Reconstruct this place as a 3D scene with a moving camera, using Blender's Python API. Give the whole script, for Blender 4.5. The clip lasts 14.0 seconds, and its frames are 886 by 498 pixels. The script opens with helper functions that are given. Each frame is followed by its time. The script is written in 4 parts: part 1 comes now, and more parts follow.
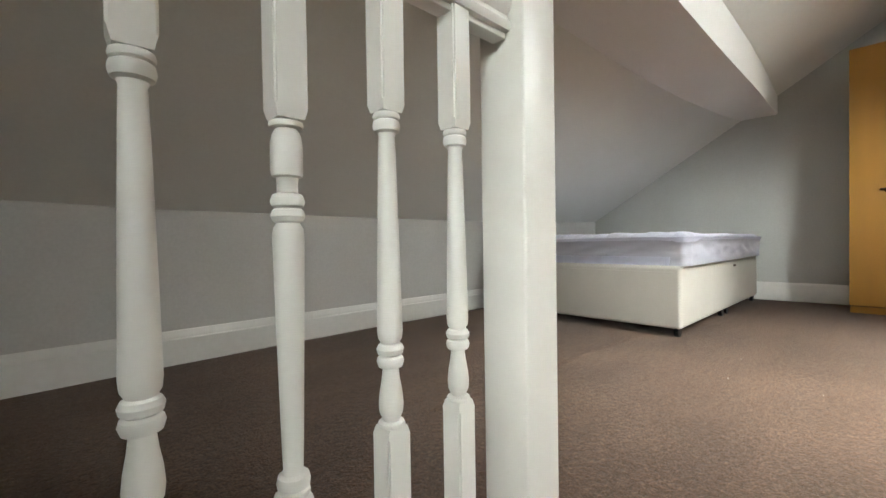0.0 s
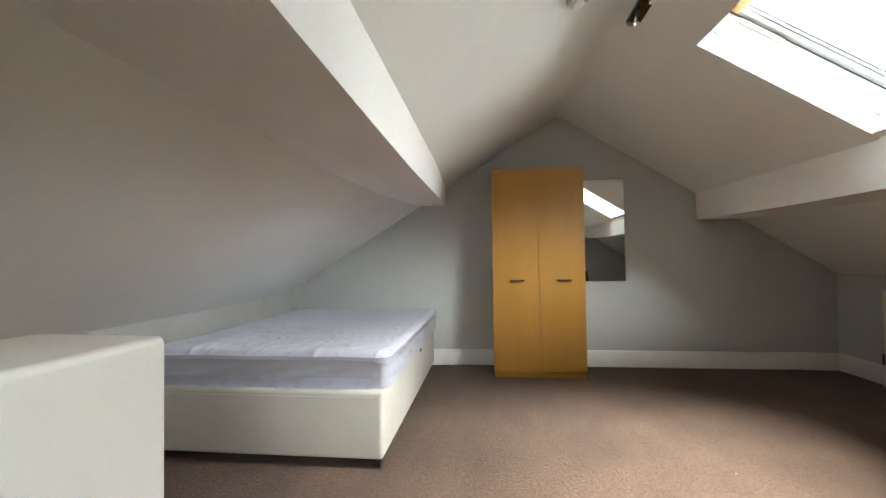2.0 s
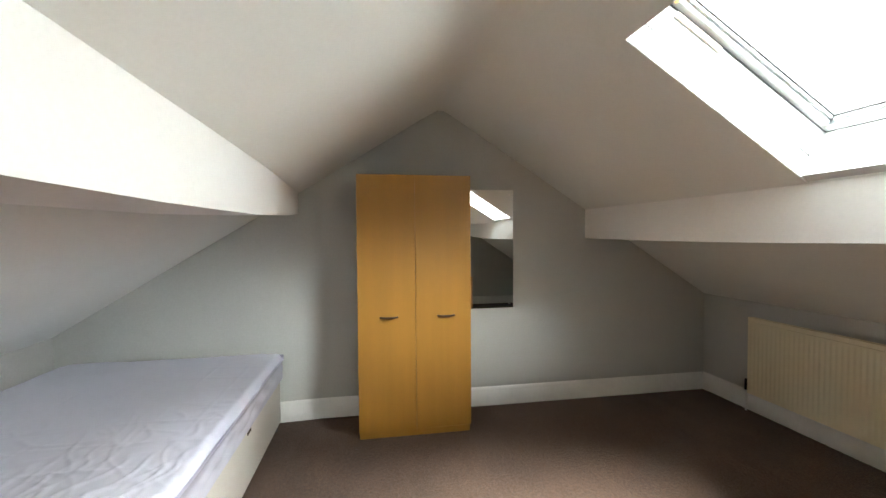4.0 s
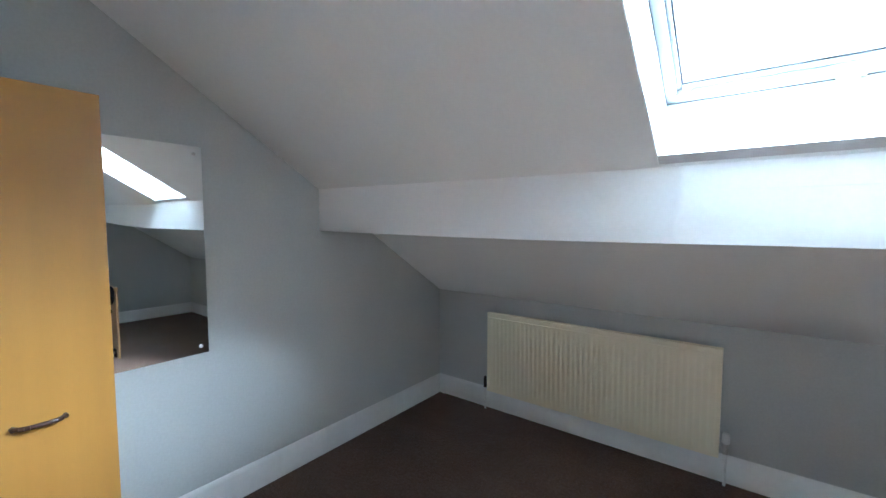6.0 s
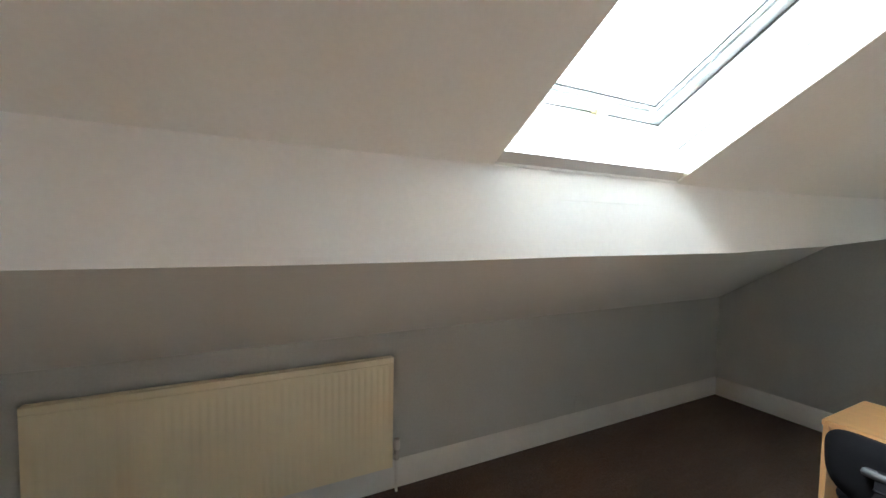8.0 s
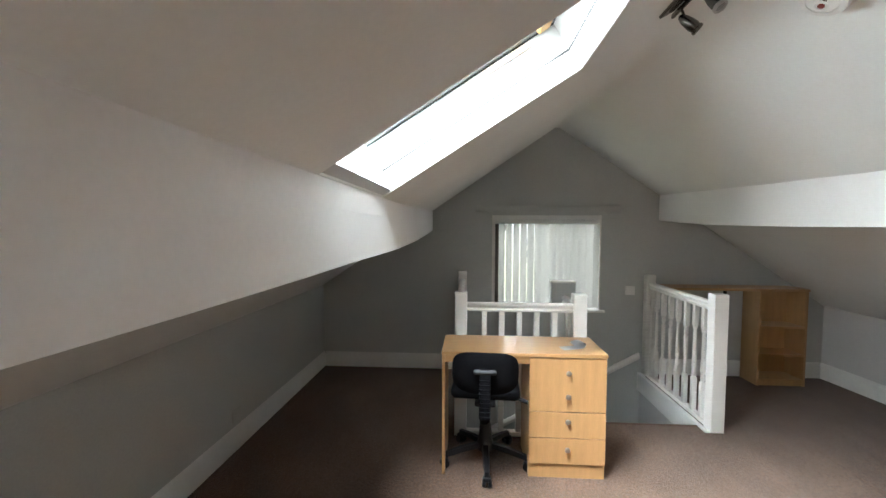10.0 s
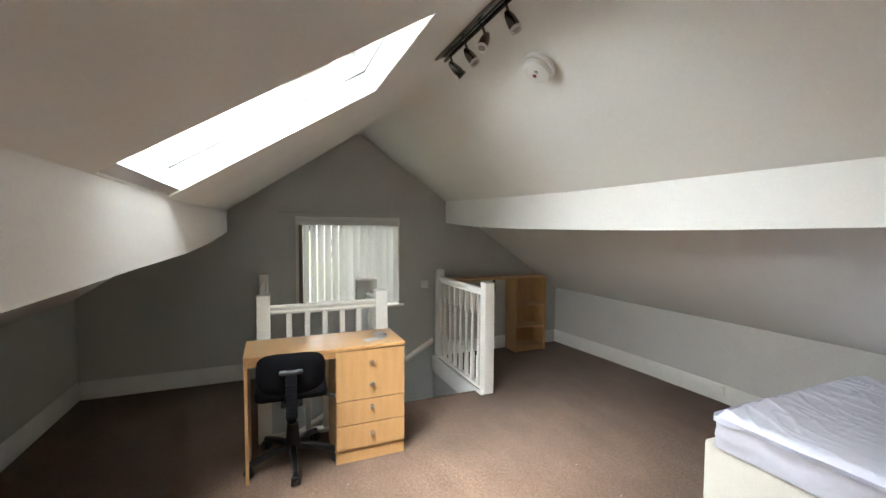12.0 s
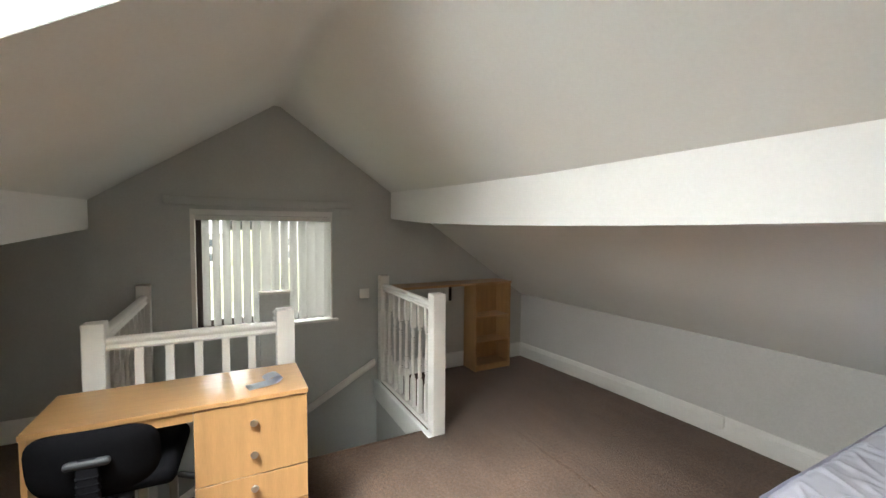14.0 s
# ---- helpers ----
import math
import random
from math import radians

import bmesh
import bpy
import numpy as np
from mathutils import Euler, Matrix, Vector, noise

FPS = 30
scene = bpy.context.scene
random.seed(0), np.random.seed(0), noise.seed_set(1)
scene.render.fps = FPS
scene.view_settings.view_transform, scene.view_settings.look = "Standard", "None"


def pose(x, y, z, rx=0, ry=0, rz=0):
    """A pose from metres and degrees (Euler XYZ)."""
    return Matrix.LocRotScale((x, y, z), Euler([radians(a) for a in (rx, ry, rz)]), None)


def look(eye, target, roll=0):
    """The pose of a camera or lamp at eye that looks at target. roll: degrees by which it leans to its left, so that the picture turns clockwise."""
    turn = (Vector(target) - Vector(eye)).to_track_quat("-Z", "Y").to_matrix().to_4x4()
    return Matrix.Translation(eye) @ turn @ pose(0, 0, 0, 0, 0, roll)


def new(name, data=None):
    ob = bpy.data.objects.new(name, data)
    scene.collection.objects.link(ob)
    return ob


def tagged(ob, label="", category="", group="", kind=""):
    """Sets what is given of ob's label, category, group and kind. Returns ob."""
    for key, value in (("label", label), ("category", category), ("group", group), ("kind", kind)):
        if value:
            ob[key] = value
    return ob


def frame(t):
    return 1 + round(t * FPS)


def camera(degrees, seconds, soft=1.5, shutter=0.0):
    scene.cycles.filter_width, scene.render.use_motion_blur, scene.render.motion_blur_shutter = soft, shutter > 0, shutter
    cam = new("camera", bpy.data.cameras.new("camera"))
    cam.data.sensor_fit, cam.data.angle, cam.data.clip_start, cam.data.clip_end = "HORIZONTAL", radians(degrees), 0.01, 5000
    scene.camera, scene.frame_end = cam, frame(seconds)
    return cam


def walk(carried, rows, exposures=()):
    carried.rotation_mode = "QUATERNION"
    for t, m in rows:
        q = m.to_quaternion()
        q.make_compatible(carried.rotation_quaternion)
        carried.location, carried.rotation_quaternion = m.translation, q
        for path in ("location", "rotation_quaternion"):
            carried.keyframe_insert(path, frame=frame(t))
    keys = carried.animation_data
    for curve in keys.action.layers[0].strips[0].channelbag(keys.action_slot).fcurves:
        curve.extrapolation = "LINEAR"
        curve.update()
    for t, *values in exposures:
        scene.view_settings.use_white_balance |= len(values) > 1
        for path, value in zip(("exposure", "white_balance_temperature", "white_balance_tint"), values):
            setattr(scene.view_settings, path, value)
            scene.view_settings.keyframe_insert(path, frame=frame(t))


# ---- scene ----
cam = camera(94.7, 14.0)
EXPOSURES = [(0.0, 3.4, 6750, 6), (2.0, 3.54, 6550, 6), (2.7, 3.62, 6400, 5), (5.0, 3.95, 6700, 6), (5.5, 4.18, 5050, 3), (6.0, 4.22, 4850, 2), (6.5, 4.25, 5450, 3), (7.0, 4.1, 5900, 4),
             (8.0, 4.0, 6050, 4), (9.0, 3.7, 6000, 5), (11.5, 3.5, 6350, 7), (14.0, 3.49, 6600, 7)]
PATH = [
    (0, (0.125, 0.058, 0.526), (1.482, 1.527, 0.495), -0.9),
    (0.5, (0.188, 0.107, 0.672), (1.823, 1.259, 0.658), -0.6),
    (1, (0.316, 0.172, 0.815), (2.144, 0.984, 0.826), -0.7),
    (1.5, (0.415, 0.224, 0.894), (2.352, 0.72, 0.921), -0.6),
    (2, (0.524, 0.249, 1.034), (2.51, 0.475, 1.078), -0.8),
    (2.5, (0.691, 0.228, 1.144), (2.691, 0.249, 1.172), -0.7),
    (2.7, (0.776, 0.214, 1.185), (2.775, 0.173, 1.224), -0.8),
    (4.8, (1.755, 0.036, 1.406), (3.643, -0.611, 1.284), -0.4),
    (5, (1.889, 0.015, 1.386), (3.731, -0.755, 1.264), -0.6),
    (5.5, (2.176, -0.053, 1.4), (3.769, -1.255, 1.267), -0.2),
    (6, (2.461, -0.178, 1.408), (3.677, -1.761, 1.273), -0.0),
    (6.5, (2.703, -0.287, 1.412), (3.474, -2.126, 1.26), 0.2),
    (7, (2.937, -0.426, 1.39), (3.162, -2.409, 1.252), 0.5),
    (7.5, (3.115, -0.63, 1.423), (2.776, -2.596, 1.284), 0.9),
    (8, (3.31, -0.761, 1.42), (2.397, -2.537, 1.312), 1.0),
    (8.2, (3.337, -0.813, 1.447), (2.223, -2.469, 1.326), 0.7),
    (8.5, (3.372, -0.928, 1.429), (1.978, -2.358, 1.317), 0.7),
    (9, (3.475, -1.116, 1.452), (1.736, -2.099, 1.343), 0.4),
    (9.2, (3.536, -1.169, 1.447), (1.704, -1.966, 1.34), 0.3),
    (11.3, (3.827, -1.299, 1.463), (1.913, -0.728, 1.361), 0.4),
    (11.5, (3.845, -1.295, 1.461), (1.953, -0.655, 1.361), 0.4),
    (12, (3.872, -1.278, 1.463), (2.032, -0.498, 1.364), 0.3),
    (12.5, (3.851, -1.212, 1.471), (2.052, -0.344, 1.367), 0.3),
    (13, (3.747, -1.104, 1.479), (1.978, -0.177, 1.377), 0.3),
    (13.5, (3.547, -0.958, 1.454), (1.791, -0.006, 1.351), 0.4),
    (14, (3.226, -0.782, 1.446), (1.458, 0.146, 1.343), 0.4),
]
walk(cam, [(t, look(eye, target, roll)) for t, eye, target, roll in PATH], EXPOSURES)
WINDOW_POWER = 72.0
SQUARE_POWER, ZENITH_POWER, NORTH_POWER = 145.0, 120.0, 2.5
WEST_POWER, EAST_POWER, NORTHEAST_POWER = 88.0, 48.0, 13.0
SOUTH_POWER, SKY_COLOR = 180.0, (0.94, 0.98, 1.0)


# ---- light ----
world = bpy.data.worlds.new("world")
scene.world = world
world.use_nodes = True
wn = world.node_tree
sky = wn.nodes.new("ShaderNodeTexSky")
sky.sky_type, sky.sun_disc = "NISHITA", False
sky.sun_elevation, sky.sun_rotation = radians(49), radians(160)
sky.air_density, sky.dust_density, sky.ozone_density = 1.0, 6.0, 0.6
grey = wn.nodes.new("ShaderNodeHueSaturation")
grey.inputs["Saturation"].default_value = 0.35
wn.links.new(sky.outputs[0], grey.inputs["Color"])
wn.links.new(grey.outputs[0], wn.nodes["Background"].inputs[0])
wn.nodes["Background"].inputs[1].default_value = 0.09

sun = new("sun", bpy.data.lights.new("sun", "SUN"))
sun.data.energy, sun.data.angle, sun.data.color = 0.5, radians(25), (1.0, 0.97, 0.93)
sun.matrix_world = look((3, -8, 10), (0, 0, 0))


# ---- materials ----
def mat(name, color, rough=0.5, metal=0.0, vary=0.06, scale=3.0, grain=0.0, grain_scale=300.0, bump=0.0, bump_scale=40.0,
        bump_dist=0.002, spec=0.5, stretch=(1, 1, 1), piece=0.0):
    """Principled paint with a broad tone variation, a fine grain and a fine relief."""
    m = bpy.data.materials.new(name)
    m.use_nodes = True
    nt = m.node_tree
    p = nt.nodes["Principled BSDF"]
    p.inputs["Roughness"].default_value, p.inputs["Metallic"].default_value = rough, metal
    p.inputs["Specular IOR Level"].default_value = spec
    co = nt.nodes.new("ShaderNodeTexCoord")
    mp = nt.nodes.new("ShaderNodeMapping")
    mp.inputs["Scale"].default_value = stretch
    nt.links.new(co.outputs["Object"], mp.inputs["Vector"])
    n1 = nt.nodes.new("ShaderNodeTexNoise")
    n1.inputs["Scale"].default_value, n1.inputs["Detail"].default_value = scale, 5
    nt.links.new(mp.outputs[0], n1.inputs["Vector"])
    ramp = nt.nodes.new("ShaderNodeMapRange")
    ramp.inputs["From Min"].default_value, ramp.inputs["From Max"].default_value = 0.3, 0.7
    ramp.inputs["To Min"].default_value, ramp.inputs["To Max"].default_value = 1 - vary, 1 + vary
    nt.links.new(n1.outputs["Fac"], ramp.inputs["Value"])
    value = ramp.outputs[0]
    if grain:
        n2 = nt.nodes.new("ShaderNodeTexNoise")
        n2.inputs["Scale"].default_value, n2.inputs["Detail"].default_value = grain_scale, 3
        nt.links.new(mp.outputs[0], n2.inputs["Vector"])
        r2 = nt.nodes.new("ShaderNodeMapRange")
        r2.inputs["From Min"].default_value, r2.inputs["From Max"].default_value = 0.3, 0.7
        r2.inputs["To Min"].default_value, r2.inputs["To Max"].default_value = 1 - grain, 1 + grain
        nt.links.new(n2.outputs["Fac"], r2.inputs["Value"])
        mu = nt.nodes.new("ShaderNodeMath")
        mu.operation = "MULTIPLY"
        nt.links.new(value, mu.inputs[0])
        nt.links.new(r2.outputs[0], mu.inputs[1])
        value = mu.outputs[0]
    if piece:
        info = nt.nodes.new("ShaderNodeObjectInfo")
        r3 = nt.nodes.new("ShaderNodeMapRange")
        r3.inputs["To Min"].default_value, r3.inputs["To Max"].default_value = 1 - piece, 1 + piece
        nt.links.new(info.outputs["Random"], r3.inputs["Value"])
        mu2 = nt.nodes.new("ShaderNodeMath")
        mu2.operation = "MULTIPLY"
        nt.links.new(value, mu2.inputs[0])
        nt.links.new(r3.outputs[0], mu2.inputs[1])
        value = mu2.outputs[0]
    mix = nt.nodes.new("ShaderNodeVectorMath")
    mix.operation = "SCALE"
    mix.inputs[0].default_value = color
    nt.links.new(value, mix.inputs["Scale"])
    nt.links.new(mix.outputs[0], p.inputs["Base Color"])
    if bump:
        n3 = nt.nodes.new("ShaderNodeTexNoise")
        n3.inputs["Scale"].default_value, n3.inputs["Detail"].default_value = bump_scale, 6
        nt.links.new(mp.outputs[0], n3.inputs["Vector"])
        b = nt.nodes.new("ShaderNodeBump")
        b.inputs["Strength"].default_value, b.inputs["Distance"].default_value = bump, bump_dist
        nt.links.new(n3.outputs["Fac"], b.inputs["Height"])
        nt.links.new(b.outputs[0], p.inputs["Normal"])
    return m


M_WALL = mat("wall_paint", (0.517, 0.527, 0.502), 0.75, vary=0.045, scale=1.6, grain=0.035, grain_scale=90, bump=0.25, bump_scale=60)
M_KNEE = mat("knee_wall_paint", (0.56, 0.555, 0.535), 0.75, vary=0.045, scale=1.6, grain=0.035, grain_scale=90, bump=0.3, bump_scale=50)
M_CEIL = mat("ceiling_paint", (0.8, 0.812, 0.785), 0.8, vary=0.03, scale=1.3, grain=0.015, grain_scale=80, bump=0.25, bump_scale=45)
M_BEAM = mat("beam_paint", (0.84, 0.835, 0.82), 0.65, vary=0.025, scale=2.0, grain=0.015, grain_scale=80, bump=0.35, bump_scale=14, bump_dist=0.004)
M_GLOSS = mat("white_gloss_paint", (0.83, 0.805, 0.755), 0.36, vary=0.03, scale=5, bump=0.3, bump_scale=22, bump_dist=0.002)
M_SKIRT = mat("white_satin_paint", (0.78, 0.775, 0.75), 0.4, vary=0.05, scale=4, grain=0.02, grain_scale=40, bump=0.15, bump_scale=25)
# white set darker than usual to hold back glare at the roof window
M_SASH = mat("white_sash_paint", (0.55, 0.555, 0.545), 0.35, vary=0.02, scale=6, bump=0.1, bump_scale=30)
# darker copy of the sash white: shade on rails and beads as colour
M_SASHSHADE = mat("shaded_sash_paint", (0.38, 0.4, 0.405), 0.35, vary=0.02, scale=6, bump=0.1, bump_scale=30)
M_GREY = mat("grey_line", (0.07, 0.072, 0.073), 0.8, vary=0.05)
M_BEECH = mat("beech_laminate", (0.44, 0.247, 0.105), 0.36, vary=0.07, scale=6, grain=0.05, grain_scale=60, stretch=(5, 5, 0.5), bump=0.04, bump_scale=80)
M_WARD = mat("golden_beech_laminate", (0.405, 0.2, 0.033), 0.38, vary=0.06, scale=2, grain=0.012, grain_scale=55, stretch=(6, 6, 0.4), bump=0.04, bump_scale=80)
M_DESKTOP = mat("beech_desktop", (0.46, 0.262, 0.112), 0.3, vary=0.06, scale=6, grain=0.05, grain_scale=60, stretch=(5, 0.5, 5))
M_SHELF = mat("dark_beech_laminate", (0.47, 0.28, 0.125), 0.42, vary=0.08, scale=6, grain=0.05, grain_scale=60, stretch=(5, 5, 0.5))
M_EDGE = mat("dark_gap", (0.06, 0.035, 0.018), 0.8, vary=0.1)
M_BROWN = mat("dark_brown_handle", (0.05, 0.022, 0.012), 0.35, vary=0.1)
M_STEEL = mat("brushed_steel", (0.55, 0.53, 0.5), 0.3, 1.0, vary=0.08, scale=30)
M_CHROME = mat("dark_chrome", (0.14, 0.134, 0.125), 0.25, 1.0, vary=0.1, scale=20)
M_BLACK = mat("black_plastic", (0.008, 0.008, 0.009), 0.45, spec=0.35, vary=0.15, scale=12, bump=0.1, bump_scale=200)
M_FABRIC = mat("black_fabric", (0.006, 0.006, 0.007), 0.95, spec=0.04, vary=0.15, scale=12, grain=0.25, grain_scale=500, bump=0.5, bump_scale=600, bump_dist=0.001)
M_GREYPL = mat("worn_grey_plastic", (0.012, 0.013, 0.015), 0.6, vary=0.15, scale=15)
M_RAD = mat("cream_enamel", (0.86, 0.785, 0.59), 0.42, vary=0.03, scale=3, bump=0.06, bump_scale=30)
M_DIVAN = mat("cream_damask", (0.62, 0.595, 0.535), 0.7, vary=0.04, scale=3, grain=0.04, grain_scale=160, bump=0.25, bump_scale=220, bump_dist=0.001)
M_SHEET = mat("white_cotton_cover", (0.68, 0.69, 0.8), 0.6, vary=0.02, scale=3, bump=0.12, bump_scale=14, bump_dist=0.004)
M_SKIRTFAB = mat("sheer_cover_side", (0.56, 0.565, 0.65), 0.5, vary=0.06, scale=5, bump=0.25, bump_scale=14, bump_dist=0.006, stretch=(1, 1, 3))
M_PLASTIC = mat("white_plastic", (0.78, 0.77, 0.74), 0.4, vary=0.02, scale=8)
M_CREAM = mat("cream_handle_plastic", (0.5, 0.44, 0.26), 0.35, vary=0.03)
M_PINE = mat("varnished_pine", (0.62, 0.36, 0.1), 0.3, vary=0.12, scale=8, stretch=(0.6, 6, 6))
M_PINK = mat("beige_hinge_cover", (0.5, 0.41, 0.34), 0.45, vary=0.05)
M_CLOTH = mat("grey_blue_felt", (0.56, 0.59, 0.64), 0.85, vary=0.08, scale=30, grain=0.06, grain_scale=300)
M_COPPER = mat("brown_chrome", (0.09, 0.055, 0.04), 0.28, 1.0, vary=0.1, scale=20)
M_BULB = mat("frosted_glass", (0.3, 0.29, 0.27), 0.2, vary=0.15, scale=60)
M_RED = mat("red_lens", (0.25, 0.03, 0.02), 0.3)


def carpet_material():
    m = bpy.data.materials.new("brown_carpet")
    m.use_nodes = True
    nt = m.node_tree
    p = nt.nodes["Principled BSDF"]
    p.inputs["Roughness"].default_value, p.inputs["Specular IOR Level"].default_value = 0.95, 0.15
    p.inputs["Sheen Weight"].default_value, p.inputs["Sheen Roughness"].default_value = 0.12, 0.5
    co = nt.nodes.new("ShaderNodeTexCoord")

    def noise_node(scale, detail, rough=0.6):
        n = nt.nodes.new("ShaderNodeTexNoise")
        n.inputs["Scale"].default_value, n.inputs["Detail"].default_value, n.inputs["Roughness"].default_value = scale, detail, rough
        nt.links.new(co.outputs["Object"], n.inputs["Vector"])
        return n

    tuft, mid, broad, trail = noise_node(150, 3, 0.75), noise_node(55, 4), noise_node(1.7, 4), noise_node(4.0, 3)
    worn = nt.nodes.new("ShaderNodeMapping")
    worn.inputs["Rotation"].default_value, worn.inputs["Scale"].default_value = (0, 0, radians(25)), (0.35, 1.6, 1)
    nt.links.new(co.outputs["Object"], worn.inputs["Vector"])
    nt.links.new(worn.outputs[0], trail.inputs["Vector"])
    ramp = nt.nodes.new("ShaderNodeValToRGB")
    ramp.color_ramp.elements[0].position, ramp.color_ramp.elements[0].color = 0.28, (0.044, 0.0265, 0.0175, 1)
    ramp.color_ramp.elements[1].position, ramp.color_ramp.elements[1].color = 0.76, (0.215, 0.134, 0.09, 1)
    e = ramp.color_ramp.elements.new(0.5)
    e.color = (0.104, 0.062, 0.0405, 1)
    nt.links.new(tuft.outputs["Fac"], ramp.inputs["Fac"])
    total = None
    for n, amount in ((mid, 0.34), (broad, 0.22), (trail, 0.12)):
        r = nt.nodes.new("ShaderNodeMapRange")
        r.inputs["From Min"].default_value, r.inputs["From Max"].default_value = 0.3, 0.7
        r.inputs["To Min"].default_value, r.inputs["To Max"].default_value = 1 - amount, 1 + amount
        nt.links.new(n.outputs["Fac"], r.inputs["Value"])
        s = nt.nodes.new("ShaderNodeVectorMath")
        s.operation = "SCALE"
        nt.links.new(total or ramp.outputs["Color"], s.inputs[0])
        nt.links.new(r.outputs[0], s.inputs["Scale"])
        total = s.outputs[0]
    nt.links.new(total, p.inputs["Base Color"])
    b = nt.nodes.new("ShaderNodeBump")
    b.inputs["Strength"].default_value, b.inputs["Distance"].default_value = 0.9, 0.006
    nt.links.new(tuft.outputs["Fac"], b.inputs["Height"])
    b2 = nt.nodes.new("ShaderNodeBump")
    b2.inputs["Strength"].default_value, b2.inputs["Distance"].default_value = 0.5, 0.012
    nt.links.new(mid.outputs["Fac"], b2.inputs["Height"])
    nt.links.new(b.outputs[0], b2.inputs["Normal"])
    nt.links.new(b2.outputs[0], p.inputs["Normal"])
    return m


M_CARPET = carpet_material()


def glass_material():
    m = bpy.data.materials.new("window_glass")
    m.use_nodes = True
    nt = m.node_tree
    out = nt.nodes["Material Output"]
    tr, gl, mixer = (nt.nodes.new("ShaderNode" + k) for k in ("BsdfTransparent", "BsdfGlossy", "MixShader"))
    co, n, rg = nt.nodes.new("ShaderNodeTexCoord"), nt.nodes.new("ShaderNodeTexNoise"), nt.nodes.new("ShaderNodeValToRGB")
    n.inputs["Scale"].default_value, n.inputs["Detail"].default_value = 14, 6
    rg.color_ramp.elements[0].position, rg.color_ramp.elements[0].color = 0.62, (0.96, 0.975, 0.975, 1)
    rg.color_ramp.elements[1].position, rg.color_ramp.elements[1].color = 0.8, (0.8, 0.81, 0.8, 1)
    nt.links.new(co.outputs["Object"], n.inputs["Vector"])
    nt.links.new(n.outputs["Fac"], rg.inputs[0])
    nt.links.new(rg.outputs[0], tr.inputs[0])
    gl.inputs["Roughness"].default_value = 0.02
    mixer.inputs[0].default_value = 0.03
    nt.links.new(tr.outputs[0], mixer.inputs[1])
    nt.links.new(gl.outputs[0], mixer.inputs[2])
    nt.links.new(mixer.outputs[0], out.inputs[0])
    return m


M_GLASS = glass_material()
M_MIRROR = mat("silvered_mirror", (0.86, 0.88, 0.87), 0.015, 1.0, vary=0.0)


def slat_material():
    m = bpy.data.materials.new("blind_fabric")
    m.use_nodes = True
    nt = m.node_tree
    out = nt.nodes["Material Output"]
    d, t, mixer = (nt.nodes.new("ShaderNode" + k) for k in ("BsdfDiffuse", "BsdfTranslucent", "MixShader"))
    co, n = nt.nodes.new("ShaderNodeTexCoord"), nt.nodes.new("ShaderNodeTexNoise")
    n.inputs["Scale"].default_value = 60
    nt.links.new(co.outputs["Object"], n.inputs["Vector"])
    r = nt.nodes.new("ShaderNodeValToRGB")
    r.color_ramp.elements[0].color, r.color_ramp.elements[1].color = (0.42, 0.41, 0.385, 1), (0.48, 0.47, 0.445, 1)
    nt.links.new(n.outputs["Fac"], r.inputs[0])
    nt.links.new(r.outputs[0], d.inputs[0])
    nt.links.new(r.outputs[0], t.inputs[0])
    mixer.inputs[0].default_value = 0.1
    nt.links.new(d.outputs[0], mixer.inputs[1])
    nt.links.new(t.outputs[0], mixer.inputs[2])
    nt.links.new(mixer.outputs[0], out.inputs[0])
    return m


M_SLAT = slat_material()
M_GRASS = mat("lawn", (0.2, 0.2, 0.12), 0.9, vary=0.25, scale=0.15, grain=0.3, grain_scale=3)
M_BRICK = mat("pale_brick", (0.6, 0.57, 0.53), 0.9, vary=0.12, scale=0.5, grain=0.1, grain_scale=6)
M_ROOF = mat("slate_roof", (0.32, 0.32, 0.33), 0.8, vary=0.1, scale=1)
M_DARKGLASS = mat("far_window", (0.08, 0.09, 0.1), 0.1, vary=0.1)
M_UPVC = mat("dark_brown_window_frame", (0.05, 0.032, 0.024), 0.4, vary=0.1)


# ---- mesh helpers ----
def box(bm, x0, x1, y0, y1, z0, z1, bevel=0.0, seg=2):
    m = Matrix.Translation(((x0 + x1) / 2, (y0 + y1) / 2, (z0 + z1) / 2)) @ Matrix.Diagonal((x1 - x0, y1 - y0, z1 - z0, 1))
    vs = bmesh.ops.create_cube(bm, size=1, matrix=m)["verts"]
    if bevel:
        es = list({e for v in vs for e in v.link_edges})
        bmesh.ops.bevel(bm, geom=es, offset=bevel, segments=seg, affect="EDGES", profile=0.5)
    return bm


def cyl(bm, p0, p1, r0, r1=None, n=16):
    p0, p1 = Vector(p0), Vector(p1)
    d = p1 - p0
    m = Matrix.Translation((p0 + p1) / 2) @ d.to_track_quat("Z", "Y").to_matrix().to_4x4()
    bmesh.ops.create_cone(bm, cap_ends=True, segments=n, radius1=r0, radius2=r0 if r1 is None else r1, depth=d.length, matrix=m)
    return bm


def lathe(bm, profile, n=16, m=Matrix()):
    """profile: (radius, height) from below upwards, turned about z."""
    rings = []
    for r, z in profile:
        rings.append([bm.verts.new(m @ Vector((r * math.cos(a * math.tau / n), r * math.sin(a * math.tau / n), z))) for a in range(n)])
    for a, b in zip(rings, rings[1:]):
        for i in range(n):
            bm.faces.new((a[i], a[(i + 1) % n], b[(i + 1) % n], b[i]))
    bm.faces.new(list(reversed(rings[0])))
    bm.faces.new(rings[-1])
    return bm


